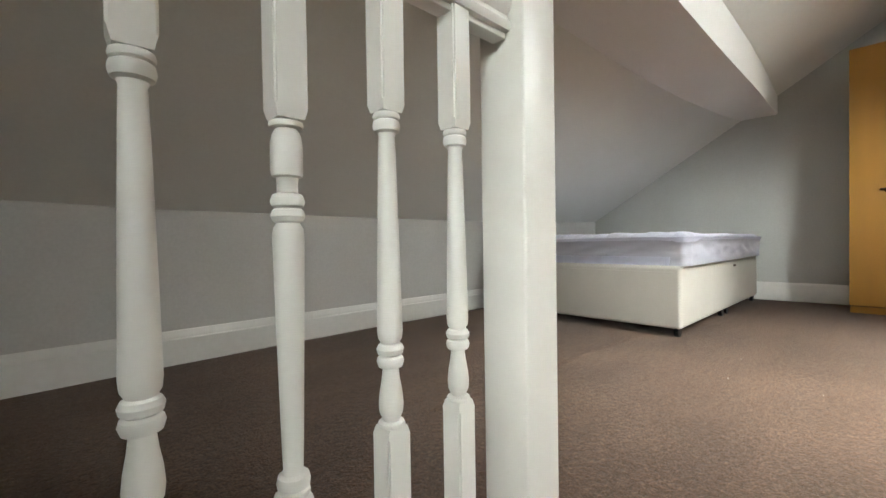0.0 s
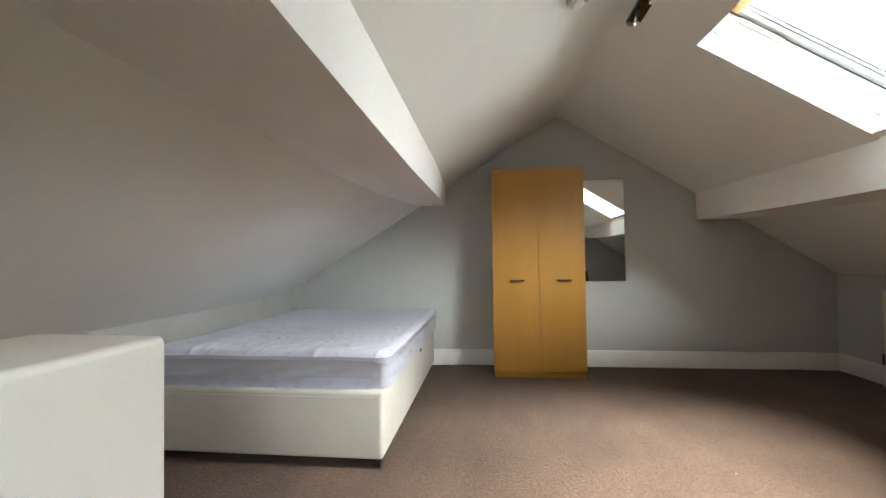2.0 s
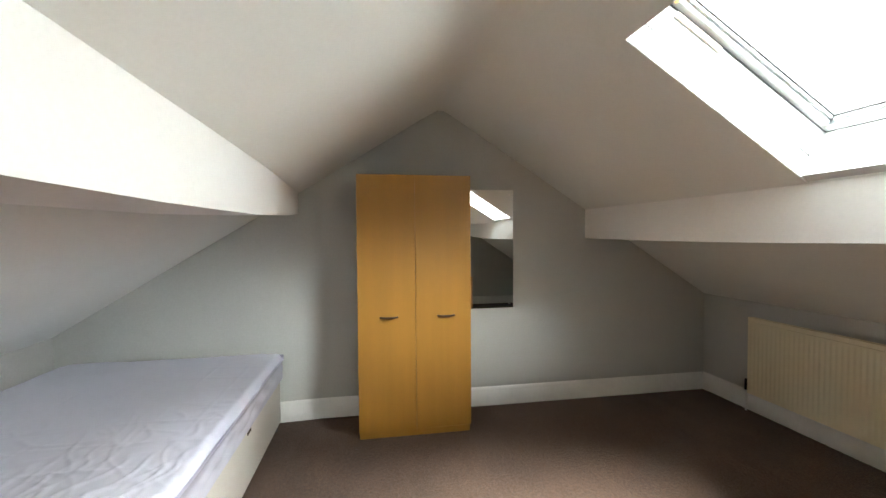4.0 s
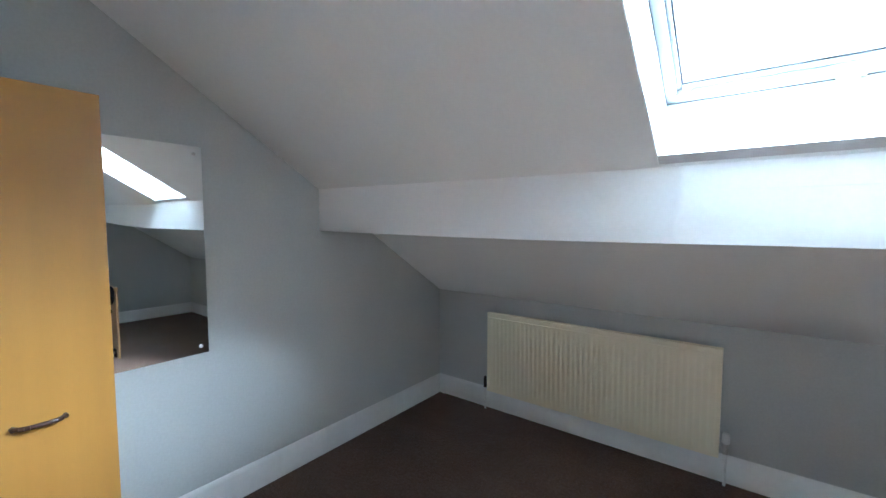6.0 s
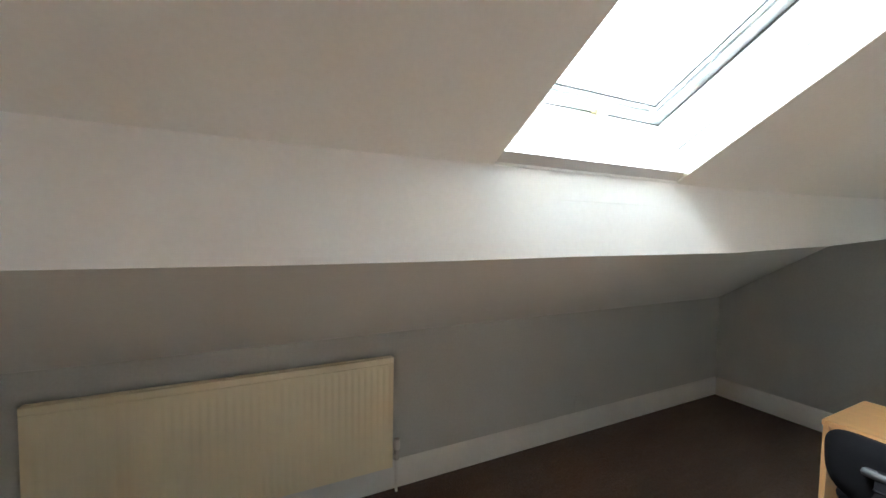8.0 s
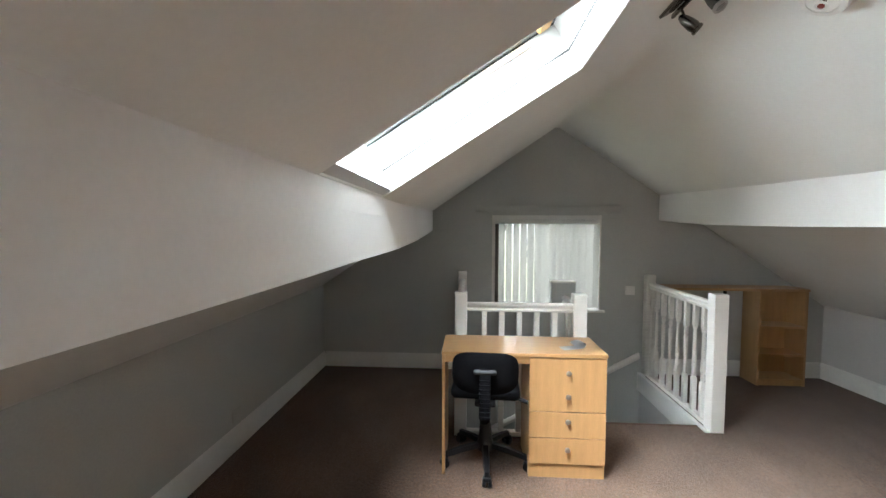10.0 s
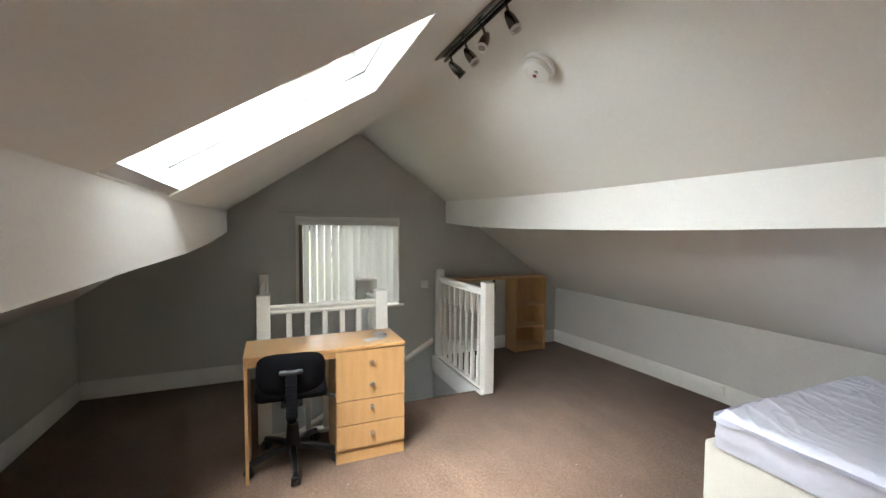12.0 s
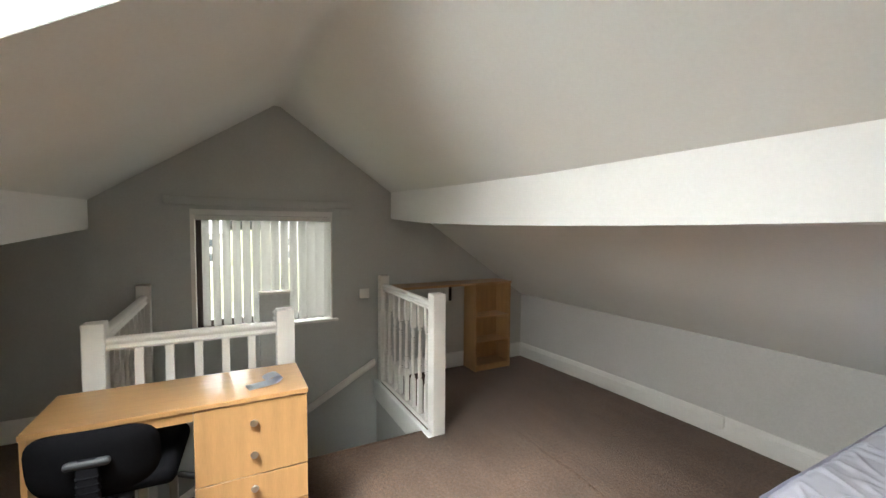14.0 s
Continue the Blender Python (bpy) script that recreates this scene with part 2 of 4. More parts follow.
def sweep(bm, outline, p0, p1, side, up=(0, 0, 1)):
    """outline: closed list of (out, up) pairs, drawn along p0 to p1; out points to side."""
    p0, p1, side, up = Vector(p0), Vector(p1), Vector(side), Vector(up)
    a = [bm.verts.new(p0 + side * o + up * u) for o, u in outline]
    b = [bm.verts.new(p1 + side * o + up * u) for o, u in outline]
    n = len(outline)
    for i in range(n):
        bm.faces.new((a[i], a[(i + 1) % n], b[(i + 1) % n], b[i]))
    bm.faces.new(a)
    bm.faces.new(list(reversed(b)))
    return bm


def part(name, bm, material, parent=None, label="", smooth=None):
    bmesh.ops.recalc_face_normals(bm, faces=bm.faces[:])
    me = bpy.data.meshes.new(name)
    bm.to_mesh(me)
    bm.free()
    me.materials.append(material)
    if smooth is not None:
        me.polygons.foreach_set("use_smooth", [True] * len(me.polygons))
        me.set_sharp_from_angle(angle=radians(smooth))
    ob = new(name, me)
    if parent:
        ob.parent = parent
    if label:
        ob["label"] = label
    return ob


def thing(name, label, category, at=(0, 0, 0), turn=0, group="", kind=""):
    ob = new(name)
    ob.empty_display_size = 0.1
    ob.matrix_world = pose(*at, 0, 0, turn)
    return tagged(ob, label, category, group, kind)


def simple(name, bm, material, label, category, kind="", smooth=None, group=""):
    return tagged(part(name, bm, material, smooth=smooth), label, category, group, kind)


B = bmesh.new

# ---- the shape of the room ----
X0, X1, Y0, Y1 = -0.44, 4.5, -2.79, 2.125
RIDGE_Y = -0.415
XS = [-0.44, 0.3, 1.0, 1.6, 1.972, 2.35, 2.716, 3.2, 3.8, 4.5]


def ridge_z(x):
    return float(np.interp(x, [-0.44, 0.9, 1.6, 3.2, 4.5], [2.455, 2.39, 2.36, 2.36, 2.385]))


def north_y(x):
    """The north knee wall is a little out of square."""
    return float(np.interp(x, [-0.44, 0.5, 1.5, 3.0, 4.5], [2.15, 2.215, 2.25, 2.25, 2.2]))


def fall(x, d):
    """How far the ceiling has fallen, as a share of d; the ridge is rounded towards the wardrobe end."""
    r = float(np.interp(x, [-0.44, 0.0, 1.2, 3.2, 4.5], [0.004, 0.03, 0.075, 0.075, 0.03]))
    return math.hypot(d, r)


def slope_south(x, y):
    k = (0.855 - ridge_z(x)) / (RIDGE_Y - Y0)
    return ridge_z(x) + k * fall(x, RIDGE_Y - y)


def slope_north(x, y):
    eave = float(np.interp(x, [-0.44, 0.5, 3.2, 4.5], [0.705, 0.69, 0.69, 0.73]))
    k = (eave - ridge_z(x)) / (north_y(x) - RIDGE_Y)
    return ridge_z(x) + k * fall(x, y - RIDGE_Y)


def roof_z(x, y):
    return slope_south(x, y) if y < RIDGE_Y else slope_north(x, y)


def slab(name, xs, ys, fn, hole, label):
    """A sloping ceiling, 0.16 thick, with a rectangular opening."""
    bm = B()
    grid = {}
    for layer, up in ((0, 0.0), (1, 0.16)):
        for i, x in enumerate(xs):
            for j, y in enumerate(ys):
                grid[i, j, layer] = bm.verts.new((x, y, fn(x, y) + up))
    solid = {(i, j) for i in range(len(xs) - 1) for j in range(len(ys) - 1)
             if not (hole and hole[0] - 1e-4 <= xs[i] and xs[i + 1] <= hole[1] + 1e-4 and hole[2] - 1e-4 <= ys[j] and ys[j + 1] <= hole[3] + 1e-4)}
    for i, j in solid:
        for layer in (0, 1):
            bm.faces.new([grid[a, b, layer] for a, b in ((i, j), (i + 1, j), (i + 1, j + 1), (i, j + 1))])
        for (di, dj), (p, q) in {(-1, 0): ((i, j), (i, j + 1)), (1, 0): ((i + 1, j), (i + 1, j + 1)),
                                 (0, -1): ((i, j), (i + 1, j)), (0, 1): ((i, j + 1), (i + 1, j + 1))}.items():
            if (i + di, j + dj) not in solid:
                bm.faces.new((grid[*p, 0], grid[*q, 0], grid[*q, 1], grid[*p, 1]))
    return simple(name, bm, M_CEIL, label, "ceiling", "structure", smooth=40)


SKY_X0, SKY_X1, SKY_Y0, SKY_Y1 = 1.975, 2.713, -1.637, -0.82
slab("ceiling", [-0.44 - 0.2] + XS + [4.7],
     [-2.95, -2.4, -1.9, SKY_Y0 - 0.003, -1.2, SKY_Y1 + 0.003] + [RIDGE_Y + d for d in (-0.3, -0.22, -0.15, -0.1, -0.06, -0.025, 0.025, 0.06, 0.1, 0.15, 0.22, 0.3)] + [0.3, 0.8, 1.3, 1.8, 2.4],
     roof_z, (SKY_X0 - 0.003, SKY_X1 + 0.003, SKY_Y0 - 0.003, SKY_Y1 + 0.003), "off-white painted sloping plaster ceiling with a roof window")


def gable(name, xin, xout, ys, bottom, hole, label, shift=None):
    """A gable wall in upright strips that reach into the ceiling slab."""
    bm = B()
    lo, hi = min(xin, xout), max(xin, xout)
    for a, b in zip(ys, ys[1:]):
        spans = [(bottom, None)]
        if hole and hole[0] - 1e-4 <= a and b <= hole[1] + 1e-4:
            spans = [(bottom, hole[2]), (hole[3], None)]
        for z0, z1 in spans:
            vs = []
            for y in (a, b):
                inner = xin + (shift(y) if shift else 0)
                top = roof_z(min(max(xin, X0), X1), y) + 0.09 if z1 is None else z1
                vs.append([bm.verts.new((x, y, z)) for x, z in ((inner, z0), (xout, z0), (xout, top), (inner, top))])
            p, q = vs
            for i in range(4):
                bm.faces.new((p[i], p[(i + 1) % 4], q[(i + 1) % 4], q[i]))
            bm.faces.new(p)
            bm.faces.new(list(reversed(q)))
    bmesh.ops.remove_doubles(bm, verts=bm.verts[:], dist=1e-5)
    inside = [f for f in bm.faces if sum(1 for e in f.edges if len(e.link_faces) > 2) >= 3 and abs(f.normal.y) > 0.99]
    bmesh.ops.delete(bm, geom=inside, context="FACES")
    return simple(name, bm, M_WALL, label, "wall", "structure")


WIN = (-1.045, 0.03, 0.63, 1.58)


def splay(y):
    """The wardrobe wall bends into the room past the beam."""
    return -0.115 * max(0.0, y - 0.56) / 1.55


gable("wall_west", X0, X0 - 0.28, [-2.95, WIN[0], RIDGE_Y, WIN[1], 2.45], -2.2, WIN, "mid-grey painted gable wall with a window")
gable("wall_east", X1, X1 + 0.25, [-2.95, RIDGE_Y, 0.5, 0.62, 2.45], -0.2, None, "light grey painted gable wall", splay)
simple("wall_south", box(B(), X0 - 0.005, X1 + 0.002, Y0 - 0.2, Y0, -0.2, 0.93), M_WALL, "low grey painted knee wall under the slope", "wall", "structure")
NORTH = [(x, north_y(x)) for x in (X0 - 0.01, 0.0, 0.5, 1.0, 1.5, 2.2, 3.0, 3.8, X1)]
bm = B()
rows = [[bm.verts.new(q) for q in ((x, y, -0.2), (x, y + 0.2, -0.2), (x, y + 0.2, 0.8), (x, y, 0.8))] for x, y in NORTH]
for a, b in zip(rows, rows[1:]):
    for i in range(4):
        bm.faces.new((a[i], a[(i + 1) % 4], b[(i + 1) % 4], b[i]))
bm.faces.new(rows[0])
bm.faces.new(list(reversed(rows[-1])))
simple("wall_north", bm, M_KNEE, "low pale grey painted knee wall under the slope", "wall", "structure", smooth=30)

# floor with the stairwell left open
WELL_X, WELL_Y0, WELL_Y1, STEP_X = 0.84, -1.3, 0.44, 0.66
bm = B()
for x0, x1, y0, y1 in ((WELL_X, X1 + 0.1, Y0 - 0.1, Y1 + 0.25), (X0 - 0.1, WELL_X, Y0 - 0.1, WELL_Y0), (X0 - 0.1, WELL_X, WELL_Y1, Y1 + 0.25),
                       (STEP_X, WELL_X, -0.48, WELL_Y1)):
    box(bm, x0, x1, y0, y1, -0.22, 0)
simple("floor", bm, M_CARPET, "worn brown fitted carpet with pale flecks", "floor", "structure")

# stairwell lining, with faces inside the well
bm = B()
box(bm, X0, WELL_X, WELL_Y1 - 0.004, WELL_Y1 + 0.08, -2.2, -0.005)
box(bm, X0, WELL_X, WELL_Y0 - 0.08, WELL_Y0 + 0.004, -2.2, -0.03)
box(bm, WELL_X - 0.004, WELL_X + 0.08, WELL_Y0, -0.48, -2.2, -0.03)
box(bm, STEP_X, STEP_X + 0.1, -0.48, WELL_Y1, -2.2, -0.03)
simple("wall_stairwell", bm, M_KNEE, "pale painted walls of the stairwell", "wall", "structure")
simple("floor_lower", box(B(), X0, WELL_X, WELL_Y0, WELL_Y1, -2.3, -2.1), M_CARPET, "brown carpet at the foot of the stairs", "floor", "structure")


# purlins
def purlin(name, ys, face, bottom, back, label):
    bm = B()
    rows = []
    for x in [X0 - 0.02, -0.1, 0.3, 0.8, 1.2, 1.6, 2.0, 2.4, 2.8, 3.2, 3.6, 4.0, 4.3, X1 + 0.05]:
        f = float(np.interp(x, *face))
        z = float(np.interp(x, *bottom)) + 0.004 * noise.noise((x * 2.3, ys, 0))
        top = roof_z(min(max(x, X0), X1), f) + 0.05
        ztop2 = roof_z(min(max(x, X0), X1), back) + 0.05
        rows.append([bm.verts.new(p) for p in ((x, f, z), (x, back, z), (x, back, max(ztop2, z + 0.02)), (x, f, top))])
    for a, b in zip(rows, rows[1:]):
        for i in range(4):
            bm.faces.new((a[i], a[(i + 1) % 4], b[(i + 1) % 4], b[i]))
    bm.faces.new(rows[0])
    bm.faces.new(list(reversed(rows[-1])))
    lower = [e for e in bm.edges if abs(e.verts[0].co.x - e.verts[1].co.x) > 0.05 and max(v.co.z for v in e.verts) < 1.56
             and all(abs(v.co.y - float(np.interp(v.co.x, *face))) < 1e-3 for v in e.verts)]
    bmesh.ops.bevel(bm, geom=lower, offset=0.008, segments=2, affect="EDGES")
    return simple(name, bm, M_BEAM, label, "beam", "structure", smooth=35)


purlin("beam_south", -1.6, ([-0.44, 4.5], [-1.648, -1.64]), ([-0.44, 0.8, 1.6, 3.6, 4.5], [1.42, 1.362, 1.34, 1.337, 1.355]), -2.12,
       "white painted boxed roof purlin under the skylight")
purlin("beam_north", 0.6, ([-0.44, 0.5, 3.4, 4.5], [0.58, 0.6, 0.615, 0.665]), ([-0.44, 0.3, 1.2, 2.5, 3.2, 4.0, 4.5], [1.528, 1.482, 1.464, 1.458, 1.475, 1.515, 1.552]), 1.12,
       "white painted boxed roof purlin, slightly sagging")

# skirting boards
SKIRT = [(0, 0), (0.017, 0), (0.017, 0.112), (0.013, 0.118), (0.013, 0.126), (0.010, 0.133), (0.005, 0.150), (0.0, 0.153)]
for p0, p1, side in (((X1, Y0, 0), (X0, Y0, 0), (0, 1, 0)),
                     ((X0, Y0 + 0.018, 0), (X0, WELL_Y0 - 0.09, 0), (1, 0, 0)), ((X0, 0.54, 0), (X0, north_y(X0) - 0.018, 0), (1, 0, 0)),
                     ((X1, 0.58, 0), (X1, Y0 + 0.018, 0), (-1, 0, 0)), ((X1 - 0.115, 2.18, 0), (X1, 0.58, 0), (-0.997, -0.074, 0))):
    simple("baseboard", sweep(B(), SKIRT, p0, p1, side), M_SKIRT, "white painted moulded skirting board", "skirting board", "structure", smooth=50)

bm = B()
rows = [[bm.verts.new((x, y - o, u)) for o, u in SKIRT] for x, y in NORTH]
for a, b in zip(rows, rows[1:]):
    for i in range(len(SKIRT)):
        bm.faces.new((a[i], a[(i + 1) % len(SKIRT)], b[(i + 1) % len(SKIRT)], b[i]))
simple("baseboard", bm, M_SKIRT, "white painted moulded skirting board", "skirting board", "structure", smooth=30)

# ---- roof window ----
ang = math.atan2(slope_south(2.35, SKY_Y1) - slope_south(2.35, SKY_Y0), SKY_Y1 - SKY_Y0)
SKY_L = (SKY_Y1 - SKY_Y0) / math.cos(ang)
SKY_W = SKY_X1 - SKY_X0
win = thing("window_1", "white timber roof window with cream lever handle, closed", "roof window", kind="structure")
win.matrix_world = Matrix.Translation((SKY_X0, SKY_Y0, slope_south(2.35, SKY_Y0))) @ Matrix.Rotation(ang, 4, "X")
SILL = 0.042
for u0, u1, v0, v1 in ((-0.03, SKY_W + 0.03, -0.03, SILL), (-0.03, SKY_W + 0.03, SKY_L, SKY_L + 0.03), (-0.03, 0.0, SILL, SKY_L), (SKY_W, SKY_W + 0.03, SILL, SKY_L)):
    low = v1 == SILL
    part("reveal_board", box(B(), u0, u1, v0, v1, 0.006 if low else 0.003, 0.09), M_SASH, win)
    # dark filler set nearly flush, its colour standing in for the groove's shade
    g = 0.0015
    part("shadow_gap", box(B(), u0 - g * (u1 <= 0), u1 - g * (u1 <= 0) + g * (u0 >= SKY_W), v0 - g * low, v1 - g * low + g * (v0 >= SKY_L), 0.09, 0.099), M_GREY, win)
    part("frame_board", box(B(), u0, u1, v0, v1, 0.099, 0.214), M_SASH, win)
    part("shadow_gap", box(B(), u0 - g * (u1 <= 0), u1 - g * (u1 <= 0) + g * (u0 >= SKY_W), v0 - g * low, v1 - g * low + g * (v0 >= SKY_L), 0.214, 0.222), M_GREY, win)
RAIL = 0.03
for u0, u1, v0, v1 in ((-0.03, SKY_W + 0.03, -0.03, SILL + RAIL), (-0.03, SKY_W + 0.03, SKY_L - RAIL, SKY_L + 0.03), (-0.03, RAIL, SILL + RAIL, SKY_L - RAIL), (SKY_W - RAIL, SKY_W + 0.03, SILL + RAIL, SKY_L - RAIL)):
    part("sash_rail", box(B(), u0, u1, v0, v1, 0.222, 0.29, 0.004), M_SASHSHADE, win, smooth=40)
V0 = SILL + RAIL
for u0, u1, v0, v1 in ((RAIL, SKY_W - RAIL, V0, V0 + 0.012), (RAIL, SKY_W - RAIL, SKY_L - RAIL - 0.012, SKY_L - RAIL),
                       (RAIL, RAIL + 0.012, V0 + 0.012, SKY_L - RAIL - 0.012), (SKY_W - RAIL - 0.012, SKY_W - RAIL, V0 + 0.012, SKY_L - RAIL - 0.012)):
    part("glazing_bead", box(B(), u0, u1, v0, v1, 0.242, 0.28, 0.003), M_SASHSHADE, win, smooth=40)
for u0, u1, v0, v1 in ((RAIL, SKY_W - RAIL, V0 + 0.012, V0 + 0.018), (SKY_W - RAIL - 0.018, SKY_W - RAIL - 0.012, V0 + 0.018, SKY_L - 0.06), (RAIL + 0.012, RAIL + 0.018, V0 + 0.018, SKY_L - 0.06)):
    part("gasket", box(B(), u0, u1, v0, v1, 0.254, 0.274), M_GREY, win)
pane = part("pane", box(B(), RAIL + 0.005, SKY_W - RAIL - 0.005, V0 + 0.005, SKY_L - RAIL - 0.005, 0.26, 0.266), M_GLASS, win, "clear glass, a little smeared")
pane.visible_shadow = False
for u in (0.06, SKY_W - 0.06):
    part("glazing_clip", box(B(), u - 0.011, u + 0.011, V0 + 0.002, V0 + 0.014, 0.232, 0.244, 0.003), M_PLASTIC, win)
bm = box(B(), 0.275, 0.335, SILL + 0.004, SILL + 0.026, 0.208, 0.223, 0.003)
box(bm, 0.29, 0.32, SILL + 0.004, SILL + 0.024, 0.176, 0.21, 0.006)
box(bm, 0.25, 0.375, SILL + 0.002, SILL + 0.02, 0.166, 0.18, 0.005)
part("handle", bm, M_CREAM, win, "cream plastic lever handle", smooth=40)
for u in (0.003, SKY_W - 0.003):
    bm = B()
    s = 1 if u < 0.1 else -1
    box(bm, min(u, u + s * 0.006), max(u, u + s * 0.006), 0.62, 0.855, 0.186, 0.211, 0.002, 1)
    for k in range(22):
        v = 0.626 + k * 0.0104
        if k != 11:
            box(bm, min(u, u + s * 0.0085), max(u, u + s * 0.0085), v, v + 0.006, 0.188, 0.209, 0.001, 1)
    part("hinge_cover", bm, M_PINK, win, "ribbed beige hinge cover")
part("vent_flap", box(B(), 0.03, SKY_W - 0.03, SKY_L - 0.085, SKY_L - 0.031, 0.2, 0.226, 0.008), M_PINE, win, "varnished pine ventilation flap", smooth=40)

simple("trim", box(B(), SKY_X0 + 0.001, SKY_X1 - 0.001, -1.7, -1.643, 1.5, slope_south(2.35, SKY_Y0) + 0.026, 0.002), M_BEAM, "white plastered upstand below the roof window", "trim", "structure")

# daylight at the roof window: lamps added outside stand in for the clouded sky
def sky_lamp(name, eye, target, size_x, size_y, power):
    lamp = new(name, bpy.data.lights.new(name, "AREA"))
    lamp.data.shape, lamp.data.size, lamp.data.size_y = "RECTANGLE", size_x, size_y
    lamp.data.energy, lamp.data.color = power, SKY_COLOR
    lamp.matrix_world = look(eye, target)


PANE = Vector((2.344, -1.23, 1.88))
OUT = Vector((0, -0.536, 0.844))
# each lamp is set for the part of the room that it brightens
sky_lamp("sky_square_to_pane", PANE + OUT * 3.0, PANE, 2.6, 1.4, SQUARE_POWER)
sky_lamp("sky_at_zenith", PANE + Vector((0, -0.5, 2.4)), PANE, 2.6, 0.9, ZENITH_POWER)
sky_lamp("sky_high_north", PANE + Vector((0.6, 1.0, 2.2)), PANE, 3.0, 1.0, NORTH_POWER)
sky_lamp("sky_high_west", PANE + Vector((-3.1, -1.5, 2.0)), PANE, 3.0, 0.9, WEST_POWER)
sky_lamp("sky_high_east", PANE + Vector((2.4, -1.5, 2.6)), PANE, 3.0, 0.9, EAST_POWER)
sky_lamp("sky_high_north_east", PANE + Vector((2.2, 0.7, 2.4)), PANE, 1.6, 1.0, NORTHEAST_POWER)
# reaches below the horizon to brighten the north slope
sky_lamp("sky_low_south", PANE + Vector((0, -3.4, 0.75)), PANE, 6.0, 3.4, SOUTH_POWER)

# daylight at the gable window: a lamp added outside in place of the sky
sky_lamp("sky_in_west", (-3.2, -0.9, 2.3), (-0.5, -0.5, 1.1), 3.2, 1.8, WINDOW_POWER)

# ---- gable window ----
wy0, wy1, wz0, wz1 = WIN
w2 = thing("window_2", "dark brown framed casement window in white reveal", "window", kind="structure")
fx0, fx1 = X0 - 0.17, X0 - 0.11
for y0, y1, z0, z1 in ((wy0, wy0 + 0.075, wz0, wz1), (wy1 - 0.06, wy1, wz0, wz1), (wy0 + 0.075, wy1 - 0.06, wz0, wz0 + 0.06), (wy0 + 0.075, wy1 - 0.06, wz1 - 0.06, wz1),
                       ):
    part("window_frame", box(B(), fx0, fx1, y0, y1, z0, z1, 0.005), M_UPVC, w2, smooth=40)
for y0, y1 in ((wy0 + 0.07, wy1 - 0.055),):
    pn = part("pane", box(B(), fx0 + 0.02, fx0 + 0.026, y0, y1, wz0 + 0.055, wz1 - 0.055), M_GLASS, w2)
    pn.visible_shadow = False
part("window_sill", box(B(), X0 - 0.11, X0 + 0.035, wy0 - 0.02, wy1 + 0.045, wz0 - 0.02, wz0 + 0.004, 0.006), M_GLOSS, w2, smooth=40)
part("reveal_board", box(B(), X0 - 0.11, X0 + 0.004, wy0, wy0 + 0.03, wz0 + 0.005, wz1), M_GLOSS, w2)
part("reveal_board", box(B(), X0 - 0.11, X0 + 0.004, wy1 - 0.012, wy1, wz0 + 0.005, wz1), M_GLOSS, w2)
simple("trim", box(B(), X0, X0 + 0.04, -1.207, 0.199, 1.61, 1.672, 0.003), M_WALL, "grey painted batten above the window", "trim", "structure", smooth=40)

blind = thing("vertical_blind", "white vertical fabric blind, slats half closed, at the window", "blind", (X0 - 0.03, 0, 0))
part("pelmet", box(B(), -0.025, 0.035, wy0 + 0.002, wy1 - 0.002, 1.535, 1.578, 0.004), M_PLASTIC, blind, smooth=40)
part("headrail", box(B(), -0.02, 0.022, wy0 + 0.03, wy1 - 0.012, 1.495, 1.533, 0.003), M_PLASTIC, blind, smooth=40)
n_slats = 14
for k in range(n_slats):
    y = -0.945 + k * (0.94 / (n_slats - 1))
    a = radians({6: 34, 11: 42, 12: 36, 13: 28}.get(k, 50) + random.uniform(-2, 2))
    bm = B()
    steps, w, rows = 6, 0.089, []
    for i in range(steps + 1):
        s = -w / 2 + w * i / steps
        c = 0.009 * (1 - (2 * s / w) ** 2)
        px, py = s * math.sin(a) + c * math.cos(a), s * math.cos(a) - c * math.sin(a)
        rows.append([bm.verts.new((px, py, z)) for z in (0.655, 1.497)])
    for r, q in zip(rows, rows[1:]):
        bm.faces.new((r[0], q[0], q[1], r[1]))
    bmesh.ops.solidify(bm, geom=bm.faces[:], thickness=0.0008)
    sl = part("slat", bm, M_SLAT, blind, smooth=60)
    sl.location = (0, y, 0)
    wt = part("slat_weight", box(B(), -0.003, 0.003, -0.036, 0.036, 0.648, 0.668, 0.001, 1), M_PLASTIC, sl)
    wt.matrix_basis = pose(0, 0, 0, 0, 0, -math.degrees(a))

# ---- stairs ----
stairs = thing("staircase", "narrow carpeted attic staircase with painted strings", "staircase", kind="structure")
for k in range(5):
    x1 = STEP_X - 0.18 * k
    part("step", box(B(), x1 - (0.2 if k < 4 else 0.38), x1 - 0.001, -0.42, WELL_Y1 - 0.006, -0.2 * (k + 1) - 0.2, -0.2 * (k + 1), 0.012), M_CARPET, stairs, smooth=40)
for k in range(4):
    y1 = -0.425 - 0.2 * k
    part("step", box(B(), X0 + 0.002, 0.38, y1 - 0.215, y1, -0.2 * (k + 6) - 0.2, -0.2 * (k + 6), 0.012), M_CARPET, stairs, smooth=40)
part("nosing", box(B(), STEP_X - 0.022, STEP_X + 0.01, -0.47, WELL_Y1 - 0.006, -0.03, 0.004, 0.01), M_CARPET, stairs, smooth=50)
part("string_board", box(B(), X0 + 0.002, STEP_X + 0.1, WELL_Y1 - 0.03, WELL_Y1 + 0.005, -0.16, 0.012, 0.004), M_SKIRT, stairs, smooth=40)

